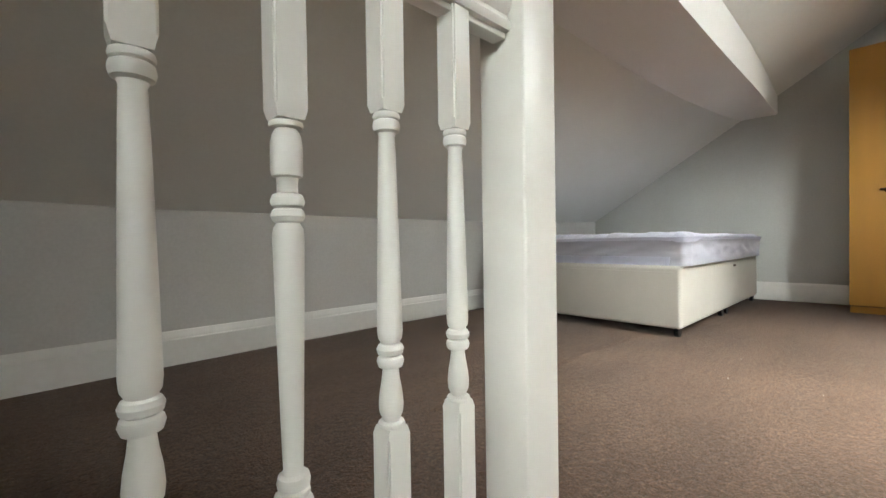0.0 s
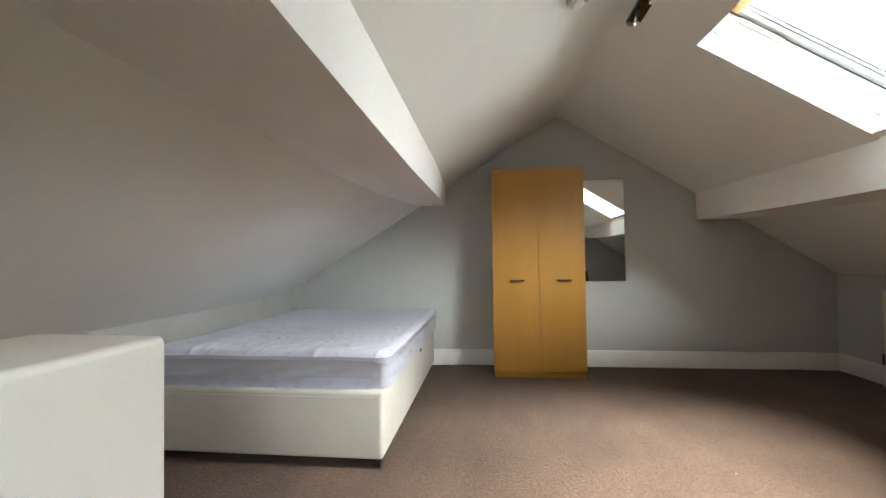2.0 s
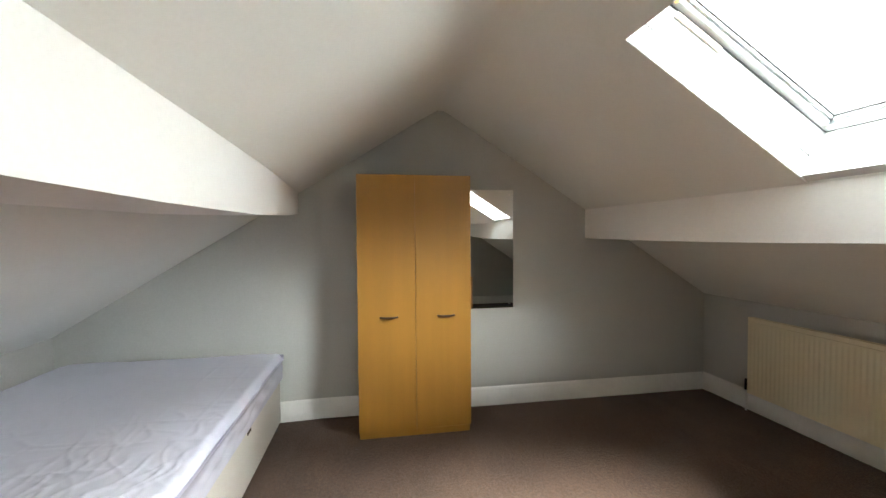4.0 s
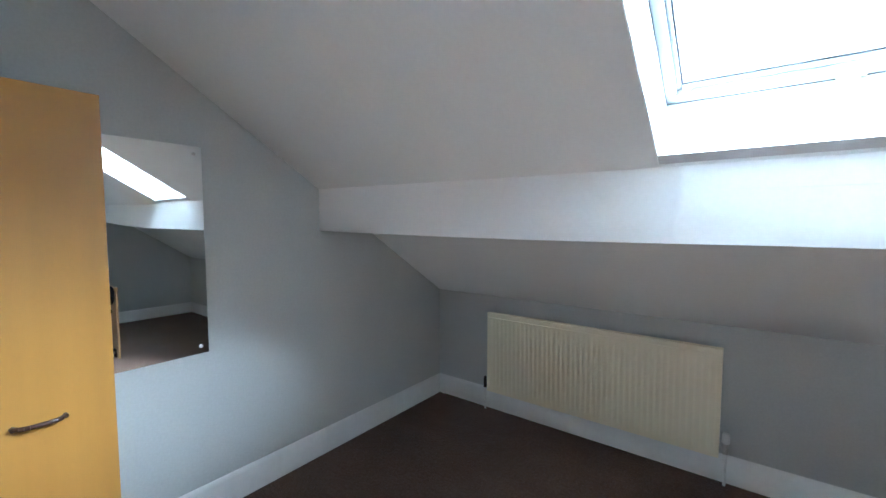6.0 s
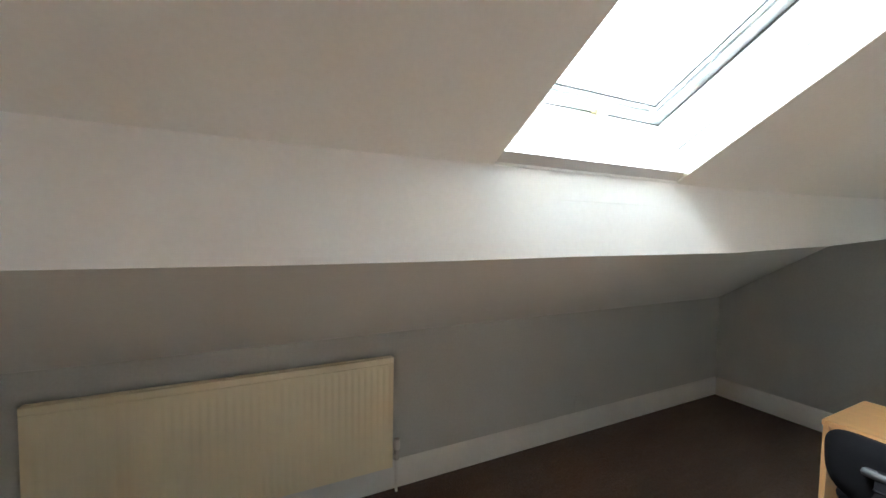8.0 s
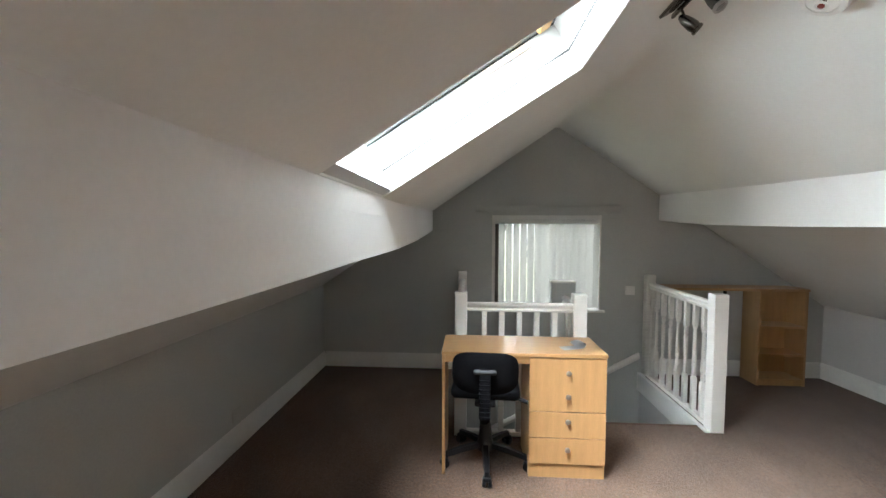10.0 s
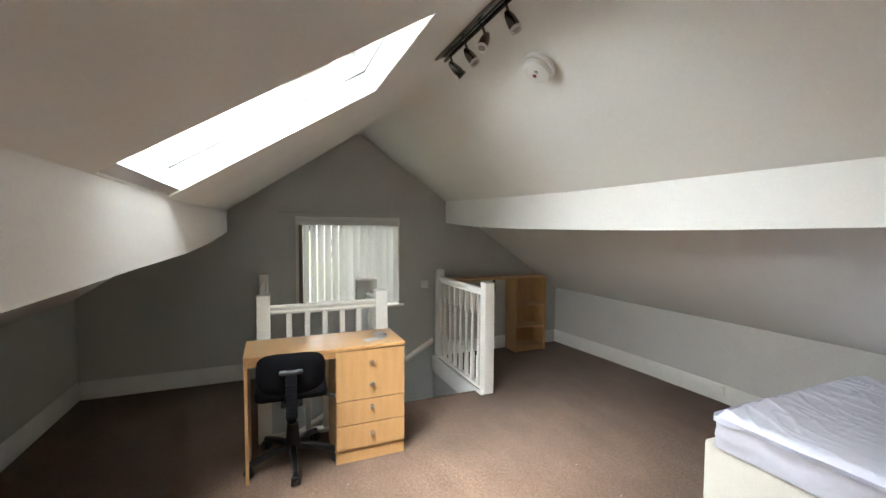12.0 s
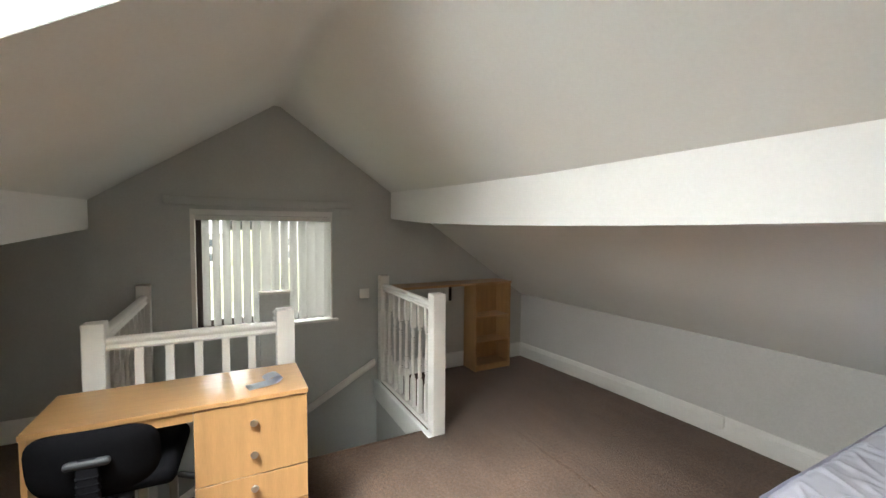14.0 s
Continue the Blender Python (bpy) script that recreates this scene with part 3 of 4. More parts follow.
wallrail = thing("wall_handrail", "white painted sloping wooden handrail on the stairwell wall", "handrail")
HR = [(0.0, -0.02), (0.018, -0.03), (0.045, -0.028), (0.058, -0.012), (0.06, 0.01), (0.05, 0.026), (0.03, 0.034), (0.012, 0.03), (0, 0.02)]
part("rail", sweep(B(), HR, (X0 + 0.03, 0.4, 0.195), (X0 + 0.03, -1.28, -0.735), (1, 0, 0)), M_GLOSS, wallrail, smooth=40)
for y in (0.2, -0.9):
    part("bracket", box(B(), X0, X0 + 0.034, y - 0.02, y + 0.02, 0.195 + (y - 0.4) * 0.5536 - 0.03, 0.195 + (y - 0.4) * 0.5536 + 0.01, 0.003), M_GLOSS, wallrail)

# ---- balustrades ----
TURNED = [(0.012, 0.2885), (0.0172, 0.2895), (0.0178, 0.292), (0.0168, 0.2948), (0.0112, 0.2965), (0.0115, 0.299), (0.0152, 0.307), (0.0162, 0.317), (0.0148, 0.333),
          (0.0118, 0.350), (0.0102, 0.3645), (0.0155, 0.366), (0.0178, 0.373), (0.0165, 0.378), (0.0135, 0.3805), (0.0165, 0.383), (0.0178, 0.389), (0.0155, 0.394),
          (0.012, 0.396), (0.0155, 0.402), (0.0165, 0.412), (0.016, 0.43), (0.0148, 0.49), (0.013, 0.57), (0.0115, 0.63), (0.0105, 0.66), (0.012, 0.664),
          (0.0162, 0.6665), (0.0178, 0.673), (0.0168, 0.6785), (0.0138, 0.6805), (0.0166, 0.682), (0.0176, 0.6852), (0.0166, 0.6888), (0.012, 0.690)]

BARREL = [(0.0108, 0.579), (0.0106, 0.588), (0.0114, 0.5945), (0.0158, 0.5965), (0.0166, 0.602), (0.0166, 0.63), (0.0148, 0.6405), (0.0112, 0.6465)]


def spindle_mesh(upside_down, z0, z1):
    """A square spindle with a turned middle, chamfered where the square ends."""
    bm = B()
    h = 0.018
    drop = 0.034 if upside_down else 0.0
    prof = TURNED if not upside_down else [(r, 0.943 - z) for r, z in reversed(TURNED[11:])] + BARREL + [(r, 0.943 - z) for r, z in reversed(TURNED[:4])]
    mid = 0.49 - drop

    def longer(z):
        return mid + 0.002 + (z - mid) * 1.005

    lathe(bm, [(r, longer(z)) for r, z in prof], 20)
    for sq0, sq1, tip in ((z0, longer(0.276 - drop), longer(0.29 - drop)), (longer(0.704 - drop), z1, longer(0.69 - drop))):
        lo = [bm.verts.new((sx * h, sy * h, sq0)) for sx, sy in ((1, 1), (-1, 1), (-1, -1), (1, -1))]
        hi = [bm.verts.new((sx * h, sy * h, sq1)) for sx, sy in ((1, 1), (-1, 1), (-1, -1), (1, -1))]
        for i in range(4):
            bm.faces.new((lo[i], lo[(i + 1) % 4], hi[(i + 1) % 4], hi[i]))
        end, other = (hi, lo) if tip > sq1 else (lo, hi)
        bm.faces.new(other)
        cap = [bm.verts.new((v.co.x * 0.8, v.co.y * 0.8, tip)) for v in end]
        for i in range(4):
            bm.faces.new((end[i], end[(i + 1) % 4], cap[(i + 1) % 4], cap[i]))
        bm.faces.new(cap)
    up = [e for e in bm.edges if abs(e.verts[0].co.z - e.verts[1].co.z) > 0.1 and abs(abs(e.verts[0].co.x) - h) < 1e-4]
    bmesh.ops.bevel(bm, geom=up, offset=0.0025, segments=2, affect="EDGES")
    return bm


RAILP = [(-0.0218, 0.0000), (0.0218, 0.0000), (0.0251, 0.0062), (0.0251, 0.0124), (0.0184, 0.0186), (0.0167, 0.0263), (0.0218, 0.0341), (0.0259, 0.0418), (0.0251, 0.0511), (0.0184, 0.0573),
         (0.0066, 0.0604), (-0.0066, 0.0604), (-0.0184, 0.0573), (-0.0251, 0.0511), (-0.0259, 0.0418), (-0.0218, 0.0341), (-0.0167, 0.0263), (-0.0184, 0.0186), (-0.0251, 0.0124), (-0.0251, 0.0062)]
BASEP = [(-0.03, 0.0), (0.03, 0.0), (0.03, 0.014), (0.024, 0.026), (-0.024, 0.026), (-0.03, 0.014)]


def newel(parent, x0, y0, z0, z1, w=0.083, d=None):
    bm = box(B(), x0, x0 + w, y0, y0 + (d or w), z0, z1, 0.005, 3)
    for v in bm.verts:
        v.co += 0.0015 * noise.noise_vector(v.co * 9)
    return part("newel_post", bm, M_GLOSS, parent, smooth=40)


b1 = thing("balustrade", "white gloss balustrade with turned spindles, beside the stairwell", "balustrade", (0, 0.493, 0), group="stair balustrades")
newel(b1, 0.664, -0.0455, -0.01, 0.99, 0.093)
newel(b1, X0 + 0.002, -0.0415, -0.01, 1.0)
part("handrail", sweep(B(), RAILP, (X0 + 0.085, 0, 0.868), (0.662, 0, 0.868), (0, 1, 0)), M_GLOSS, b1, smooth=45)
part("base_rail", sweep(B(), BASEP, (X0 + 0.085, 0, 0.002), (0.662, 0, 0.002), (0, 1, 0)), M_GLOSS, b1, smooth=30)
part("rail_fillet", box(B(), X0 + 0.086, 0.661, -0.013, 0.013, 0.858, 0.8675, 0.001, 1), M_GLOSS, b1)
up_mesh = part("spindle", spindle_mesh(False, 0.02, 0.872), M_GLOSS, b1, smooth=35)
down_mesh = part("spindle", spindle_mesh(True, 0.02, 0.872), M_GLOSS, b1, smooth=35)
up_mesh.location.x, down_mesh.location.x = 0.554, 0.301
up_mesh.rotation_euler.z = radians(3)
for x, ob in ((0.431, up_mesh), (0.17, up_mesh), (0.04, down_mesh), (-0.09, down_mesh), (-0.222, up_mesh), (-0.335, up_mesh)):
    c = ob.copy()
    scene.collection.objects.link(c)
    c.location.x = x
    c.rotation_euler.z = radians(random.uniform(-5, 5))

b2 = thing("balustrade", "white gloss balustrade with plain square spindles, behind the desk", "balustrade", (0.88, 0, 0), group="stair balustrades")
newel(b2, -0.042, -1.37, 0.0, 1.008, 0.085)
newel(b2, -0.042, -0.565, 0.0, 1.003, 0.085, 0.09)
part("handrail", sweep(B(), RAILP, (0, -1.285, 0.876), (0, -0.565, 0.876), (1, 0, 0)), M_GLOSS, b2, smooth=45)
part("base_rail", sweep(B(), BASEP, (0, -1.285, 0.002), (0, -0.565, 0.002), (1, 0, 0)), M_GLOSS, b2, smooth=30)
for y in (-1.165, -1.045, -0.925, -0.805, -0.685):
    part("spindle", box(B(), -0.018, 0.018, y - 0.018, y + 0.018, 0.02, 0.88, 0.002, 1), M_GLOSS, b2)

b3 = thing("balustrade", "white gloss balustrade with turned spindles, along the stairwell's far side", "balustrade", (0, -1.338, 0), group="stair balustrades")
newel(b3, X0 + 0.002, -0.045, 0.0, 1.015, 0.07, 0.085)
part("handrail", sweep(B(), RAILP, (X0 + 0.072, 0, 0.88), (0.838, 0, 0.876), (0, 1, 0)), M_GLOSS, b3, smooth=45)
part("base_rail", sweep(B(), BASEP, (X0 + 0.072, 0, 0.002), (0.838, 0, 0.002), (0, 1, 0)), M_GLOSS, b3, smooth=30)
for k in range(9):
    src = up_mesh if k % 3 else down_mesh
    c = src.copy()
    scene.collection.objects.link(c)
    c.parent = b3
    c.location.x = -0.27 + 0.122 * k

b4 = thing("balustrade", "short white balustrade meeting a grey boxed post above the stairs", "balustrade", (0, -0.52, 0), group="stair balustrades")
part("boxed_post", box(B(), 0.4, 0.462, -0.1, 0.08, -1.2, 1.02, 0.004), M_WALL, b4, "grey painted boxed post")
part("cap", box(B(), 0.396, 0.466, -0.104, 0.084, 1.02, 1.034, 0.003), M_GLOSS, b4, "white painted cap")
part("handrail", sweep(B(), RAILP, (0.462, 0, 0.86), (0.838, 0, 0.876), (0, 1, 0)), M_GLOSS, b4, smooth=45)
part("base_rail", sweep(B(), BASEP, (0.462, 0, 0.0), (0.838, 0, 0.0), (0, 1, 0)), M_GLOSS, b4, smooth=30)
part("apron", box(B(), 0.462, 0.838, -0.025, 0.02, -0.35, 0.0), M_KNEE, b4)
for x in (0.56, 0.68, 0.79):
    c = up_mesh.copy()
    scene.collection.objects.link(c)
    c.parent = b4
    c.location.x = x

# ---- wardrobe ----
ward = thing("wardrobe", "tall golden beech two-door wardrobe with dark bow handles", "wardrobe", (4.07, -0.163, 0))
part("carcass", box(B(), 0.02, 0.425, -0.385, 0.385, 0.05, 1.79, 0.001, 1), M_WARD, ward)
part("plinth", box(B(), 0.03, 0.41, -0.382, 0.382, 0.0, 0.044, 0.001, 1), M_WARD, ward)
part("plinth_gap", box(B(), 0.034, 0.4, -0.378, 0.378, 0.0445, 0.0495), M_EDGE, ward)
for y0, y1, dx, hy in ((0.0003, 0.386, 0.0, 0.18), (-0.386, -0.0003, 0.0, -0.21)):
    bm = box(B(), dx, dx + 0.018, y0, y1, 0.056, 1.792, 0.0006, 1)
    for v in bm.verts:
        low = max(0.0, 1 - v.co.z / 0.8)
        if v.co.y > -0.004 and hy < 0:
            v.co.y -= 0.004 * low
            v.co.x -= 0.006 * low
        if v.co.z < 0.1:
            v.co.z += 0.012 * (0.2 - v.co.y) * (1 if hy < 0 else -0.6)
    door = part("door", bm, M_WARD, ward)
    bm = B()
    for k in range(10):
        a, b = -1 + 2 * k / 10, -1 + 2 * (k + 1) / 10
        f = lambda q: (dx - 0.006 - 0.02 * (1 - q ** 4), hy + q * 0.055, 0.834)
        cyl(bm, f(a), f(b), 0.0065, 0.0065, 10)
    for s in (-1, 1):
        cyl(bm, (dx, hy + s * 0.055, 0.834), (dx - 0.012, hy + s * 0.055, 0.834), 0.007, 0.007, 10)
    part("handle", bm, M_BROWN, door, "dark brown bow handle", smooth=60)

mirror = thing("wall_mirror", "plain frameless rectangular mirror fixed with plastic clips", "mirror", (X1, -0.78, 0))
part("mirror_glass", box(B(), -0.012, -0.004, -0.225, 0.225, 0.794, 1.748, 0.0015, 1), M_MIRROR, mirror)
part("backing", box(B(), -0.004, -0.0005, -0.222, 0.222, 0.797, 1.745), M_EDGE, mirror)
for y in (-0.19, 0.19):
    for z in (0.83, 1.71):
        part("fixing", lathe(B(), [(0.008, 0), (0.008, 0.003), (0.004, 0.005)], 12, Matrix.Translation((-0.012, y, z)) @ Matrix.Rotation(radians(-90), 4, "Y")), M_PLASTIC, mirror, smooth=40)

# ---- radiator ----
RX0, RX1, RZ0, RZ1, RY = 2.575, 4.007, 0.145, 0.742, Y0 + 0.062
rad = thing("radiator", "cream enamelled ribbed panel radiator on the knee wall", "radiator", (0, 0, 0))
bm = B()
cols, ribs = [], 43
pitch = (RX1 - RX0 - 0.03) / ribs
pts = [(RX0, 0.0), (RX0 + 0.012, 0.0)]
for k in range(ribs):
    x = RX0 + 0.015 + k * pitch
    pts += [(x + pitch * f, d) for f, d in ((0.08, 0.0), (0.28, 0.0035), (0.55, 0.0035), (0.75, 0.0))]
pts += [(RX1 - 0.012, 0.0), (RX1, 0.0)]
for x, d in pts:
    cols.append([bm.verts.new((x, RY + e, z)) for z, e in ((RZ0, -0.012), (RZ0 + 0.006, 0.0), (RZ0 + 0.03, 0.0), (RZ0 + 0.045, d), (RZ1 - 0.06, d), (RZ1 - 0.045, 0.0), (RZ1 - 0.036, 0.0), (RZ1 - 0.034, -0.003), (RZ1 - 0.03, 0.001), (RZ1 - 0.004, 0.001), (RZ1, -0.006))])
for a, b in zip(cols, cols[1:]):
    for i in range(len(a) - 1):
        bm.faces.new((a[i], b[i], b[i + 1], a[i + 1]))
part("front_panel", bm, M_RAD, rad, smooth=40)
part("back_panel", box(B(), RX0 + 0.01, RX1 - 0.01, Y0 + 0.022, Y0 + 0.034, RZ0 + 0.01, RZ1 - 0.02, 0.004), M_RAD, rad)
for x0, x1 in ((RX0 - 0.001, RX0 + 0.006), (RX1 - 0.006, RX1 + 0.001)):
    part("side_panel", box(B(), x0, x1, Y0 + 0.02, RY - 0.003, RZ0 + 0.004, RZ1 - 0.004, 0.001, 1), M_RAD, rad)
bm = B()
for k in range(70):
    x = RX0 + 0.012 + k * (RX1 - RX0 - 0.024) / 70
    box(bm, x, x + 0.012, Y0 + 0.03, RY - 0.013, RZ1 - 0.024, RZ1 - 0.019)
box(bm, RX0 + 0.006, RX1 - 0.006, RY - 0.012, RY - 0.005, RZ1 - 0.009, RZ1 - 0.001)
box(bm, RX0 + 0.006, RX1 - 0.006, Y0 + 0.022, Y0 + 0.03, RZ1 - 0.009, RZ1 - 0.002)
part("top_grille", bm, M_RAD, rad)
for x, z, cap in ((RX0 - 0.03, 0.2, True), (RX1 + 0.028, 0.19, False)):
    s = 1 if x < 3 else -1
    bm = cyl(B(), (x, Y0 + 0.04, 0.0), (x, Y0 + 0.04, z - 0.02), 0.0075, 0.0075, 12)
    part("pipe", bm, M_SKIRT, rad, "thin white painted pipe", smooth=40)
    bm = cyl(B(), (x, Y0 + 0.04, z - 0.025), (x, Y0 + 0.04, z + 0.03), 0.013, 0.013, 12)
    cyl(bm, (x, Y0 + 0.04, z), (x + s * 0.035, Y0 + 0.04, z), 0.011, 0.011, 8)
    valve = part("valve", bm, M_STEEL if cap else M_CHROME, rad, "metal radiator valve", smooth=40)
    part("cap", lathe(B(), [(0.012, 0), (0.019, 0.006), (0.019, 0.04), (0.015, 0.056), (0.006, 0.06)] if cap else [(0.011, 0), (0.013, 0.004), (0.011, 0.026), (0.004, 0.03)], 14,
         Matrix.Translation((x, Y0 + 0.04, z + 0.03))), M_PLASTIC if cap else M_BLACK, valve, "white plastic cap" if cap else "dark lockshield cap", smooth=40)

# ---- bed ----
BX0, BX1, BY0, BY1 = 2.495, 4.38, 0.785, 2.15
bed = thing("divan_base", "cream fabric divan bed base on black castors", "bed base", (BX0, BY0, 0))
L, W = BX1 - BX0, BY1 - BY0
bm = box(B(), 0, L, 0, W, 0.045, 0.38, 0.02, 4)
for v in bm.verts:
    v.co += 0.002 * noise.noise_vector(v.co * 5)
part("body", bm, M_DIVAN, bed, smooth=60)
part("border_tape", box(B(), -0.002, 0.03, 0.03, W - 0.03, 0.345, 0.349, 0.001, 1), M_DIVAN, bed)
part("label_tag", box(B(), 1.1, 1.16, -0.003, 0.001, 0.325, 0.34), M_EDGE, bed, "small dark woven tag")
for x in (0.035, L / 2 - 0.06, L / 2 + 0.06, L - 0.06):
    for y in (0.028, W - 0.05):
        bm = cyl(B(), (x, y - 0.012, 0.026), (x, y + 0.012, 0.026), 0.026, 0.026, 16)
        cyl(bm, (x + 0.015, y, 0.03), (x + 0.015, y, 0.08), 0.011, 0.011, 10)
        box(bm, x - 0.004, x + 0.028, y - 0.016, y + 0.016, 0.046, 0.06, 0.004)
        part("castor", bm, M_BLACK, bed, "small black castor", smooth=40)

mattress = thing("mattress", "mattress in a crumpled white cover on the divan base", "mattress", (2.545, 0.76, 0.38))
ML, MW, MH = 1.83, 1.375, 0.175
bm = B()
nx, ny, nz = 250, 190, 10


def mattress_point(i, j, k):
    u, v, w = i / nx * 2 - 1, j / ny * 2 - 1, k / nz
    x, y, z = u * ML / 2, v * MW / 2, w * MH
    # rounded plan corners and rounded upper rim
    rim = 0.05
    ex, ey = max(0, abs(x) - (ML / 2 - rim)), max(0, abs(y) - (MW / 2 - rim))
    d = math.hypot(ex, ey)
    if d > rim:
        x -= math.copysign(ex * (1 - rim / d), x)
        y -= math.copysign(ey * (1 - rim / d), y)
    edge = min(d, rim) / rim
    if w > 0.999:
        z -= 0.034 * edge ** 2.6
    p = Vector((x, y, z))
    n1 = noise.noise((x * 2.2, y * 3.5, 1.3))
    d0 = x + ML / 2
    near = max(0.0, 1 - d0 / 0.5) ** 0.8
    middle = max(0.0, 1 - abs(d0 - 0.6) / 0.6)
    inside = 1 - edge ** 2 * (0.55 if x < 0 else 1)
    # creases fan out from the foot rim; broken cross folds further up
    bx, by = 0.07 * noise.noise((x * 4, y * 4, 21.0)), 0.07 * noise.noise((x * 4, y * 4, 31.0))
    along, across = (x + bx) * 0.9 - (y + by) * 0.43, (y + by) * 0.9 + (x + bx) * 0.43
    crease = 1 - abs(noise.noise((along * 4.0, across * 15.0, 4.0))) * 5.0
    crease2 = 1 - abs(noise.noise(((x + bx) * 10.0 + 3 * y, (y + by) * 4.5, 9.0))) * 7
    crease3 = 1 - abs(noise.noise(((x + bx) * 5.5, (y + by) * 10.0 - 4 * x, 6.0))) * 7
    mask = 0.5 + noise.noise((x * 3.0, y * 3.0, 12.0))
    folds = 0.0
    for q, amount in ((x + 0.03 * noise.noise((y * 2, 3, 1)), 1.0), (y + 0.02 * noise.noise((x * 2, 8, 1)), 0.8)):
        g = abs((q / 0.19 + 0.37) % 1 - 0.5)
        folds += amount * max(0.0, 1 - g * 9) ** 2 * (0.4 + 0.6 * noise.noise((x * 3, y * 3, 17.0)))
    faint = 1 - abs(noise.noise((x * 5.0, y * 3.5, 2.0))) * 2.5
    if w > 0.999:
        p.z += 0.006 * n1 + inside * (0.015 * near * max(0, crease) ** 1.5 + 0.005 * middle * mask * max(0, crease2) + 0.003 * middle * max(0, crease3) + 0.002 * max(0, faint) + 0.004 * folds)
        p.z -= 0.02 * edge ** 2 * max(0, abs(u) + abs(v) - 1.8) / 0.2
    if w < 0.999 or edge > 0.9:
        pull = noise.noise(((x + y) * 5 + z * 22, (y - x) * 5 + z * 14, 3.0))
        s = 0.014 * pull * math.sin(math.pi * min(1, w / 0.8)) if w < 0.8 else 0.002 * noise.noise((x * 4, y * 4, 7.0))
        lip = 0.009 if w > 0.78 else 0.0
        out = Vector((math.copysign(1, x) if abs(x) > ML / 2 - rim else 0, math.copysign(1, y) if abs(y) > MW / 2 - rim else 0, 0))
        if out.length:
            p += out.normalized() * (s + lip)
        if w < 0.999 and w > 0.78:
            p.z += 0.004 * noise.noise((x * 5, y * 5, 1.0))
    return p


verts = {}


def mv(i, j, k):
    if (i, j, k) not in verts:
        verts[i, j, k] = bm.verts.new(mattress_point(i, j, k))
    return verts[i, j, k]


for i in range(nx):
    for j in range(ny):
        bm.faces.new((mv(i, j, nz), mv(i + 1, j, nz), mv(i + 1, j + 1, nz), mv(i, j + 1, nz)))
top_bm = bm
bm_side = B()
side_verts = {}


def sv(i, j, k):
    if (i, j, k) not in side_verts:
        side_verts[i, j, k] = bm_side.verts.new(mattress_point(i, j, k))
    return side_verts[i, j, k]


LIP = 8
for k in range(LIP, nz):
    for i in range(nx):
        for j in (0, ny):
            bm.faces.new((mv(i, j, k), mv(i + 1, j, k), mv(i + 1, j, k + 1), mv(i, j, k + 1)))
    for j in range(ny):
        for i in (0, nx):
            bm.faces.new((mv(i, j, k), mv(i, j + 1, k), mv(i, j + 1, k + 1), mv(i, j, k + 1)))
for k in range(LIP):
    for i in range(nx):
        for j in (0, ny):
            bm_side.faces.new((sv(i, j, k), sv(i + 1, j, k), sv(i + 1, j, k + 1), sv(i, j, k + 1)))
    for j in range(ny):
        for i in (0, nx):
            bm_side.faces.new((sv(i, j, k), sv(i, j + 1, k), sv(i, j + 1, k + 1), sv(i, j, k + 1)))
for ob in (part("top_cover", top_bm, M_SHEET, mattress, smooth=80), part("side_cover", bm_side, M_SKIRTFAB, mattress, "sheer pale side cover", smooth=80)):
    ob.location = (ML / 2, MW / 2, 0)
bm = B()
n = 90
rows = []
for i in range(n + 1):
    s = i / n
    y = 0.09 + s * (MW - 0.18)
    swell = abs(noise.noise((s * 9, 0, 2))) * math.sin(math.pi * s)
    out = 0.007 * noise.noise((s * 30, 3, 0))
    rows.append([bm.verts.new((-0.004 + out * 0.3, y, 0.05)), bm.verts.new((-0.012 - 0.02 * swell + out, y, 0.026 + out)),
                 bm.verts.new((-0.02 - 0.045 * swell - out, y, 0.01 + 0.4 * abs(out))), bm.verts.new((-0.026 - 0.06 * swell + out, y, 0.003))])
for a, b in zip(rows, rows[1:]):
    for q in range(3):
        bm.faces.new((a[q], b[q], b[q + 1], a[q + 1]))
bmesh.ops.solidify(bm, geom=bm.faces[:], thickness=0.001)
part("hem", bm, M_SHEET, mattress, "thin crumpled hem", smooth=80)

# ---- desk ----
DX0, DX1, DY0, DY1 = 1.0, 1.372, -1.428, -0.482
desk = thing("desk", "beech laminate desk with drawers, in front of the balustrade", "desk")
part("desktop", box(B(), DX0, DX1 + 0.008, DY0, DY1, 0.715, 0.735, 0.002), M_DESKTOP, desk)
part("end_panel", box(B(), DX0 + 0.01, DX1, DY0 + 0.003, DY0 + 0.02, 0.0, 0.7145), M_BEECH, desk)
part("apron", box(B(), DX1 - 0.02, DX1 - 0.003, DY0 + 0.021, -0.921, 0.672, 0.7142), M_BEECH, desk)
for y0, y1 in ((-0.92, -0.904), (DY1 - 0.02, DY1 - 0.004)):
    part("side_panel", box(B(), DX0 + 0.01, DX1 - 0.019, y0, y1, 0.0, 0.7145), M_BEECH, desk)
part("back_panel", box(B(), DX0 + 0.012, DX0 + 0.018, -0.903, DY1 - 0.021, 0.05, 0.714), M_BEECH, desk)
part("plinth", box(B(), DX1 - 0.03, DX1 - 0.012, -0.9195, DY1 - 0.0045, 0.0, 0.082), M_BEECH, desk)
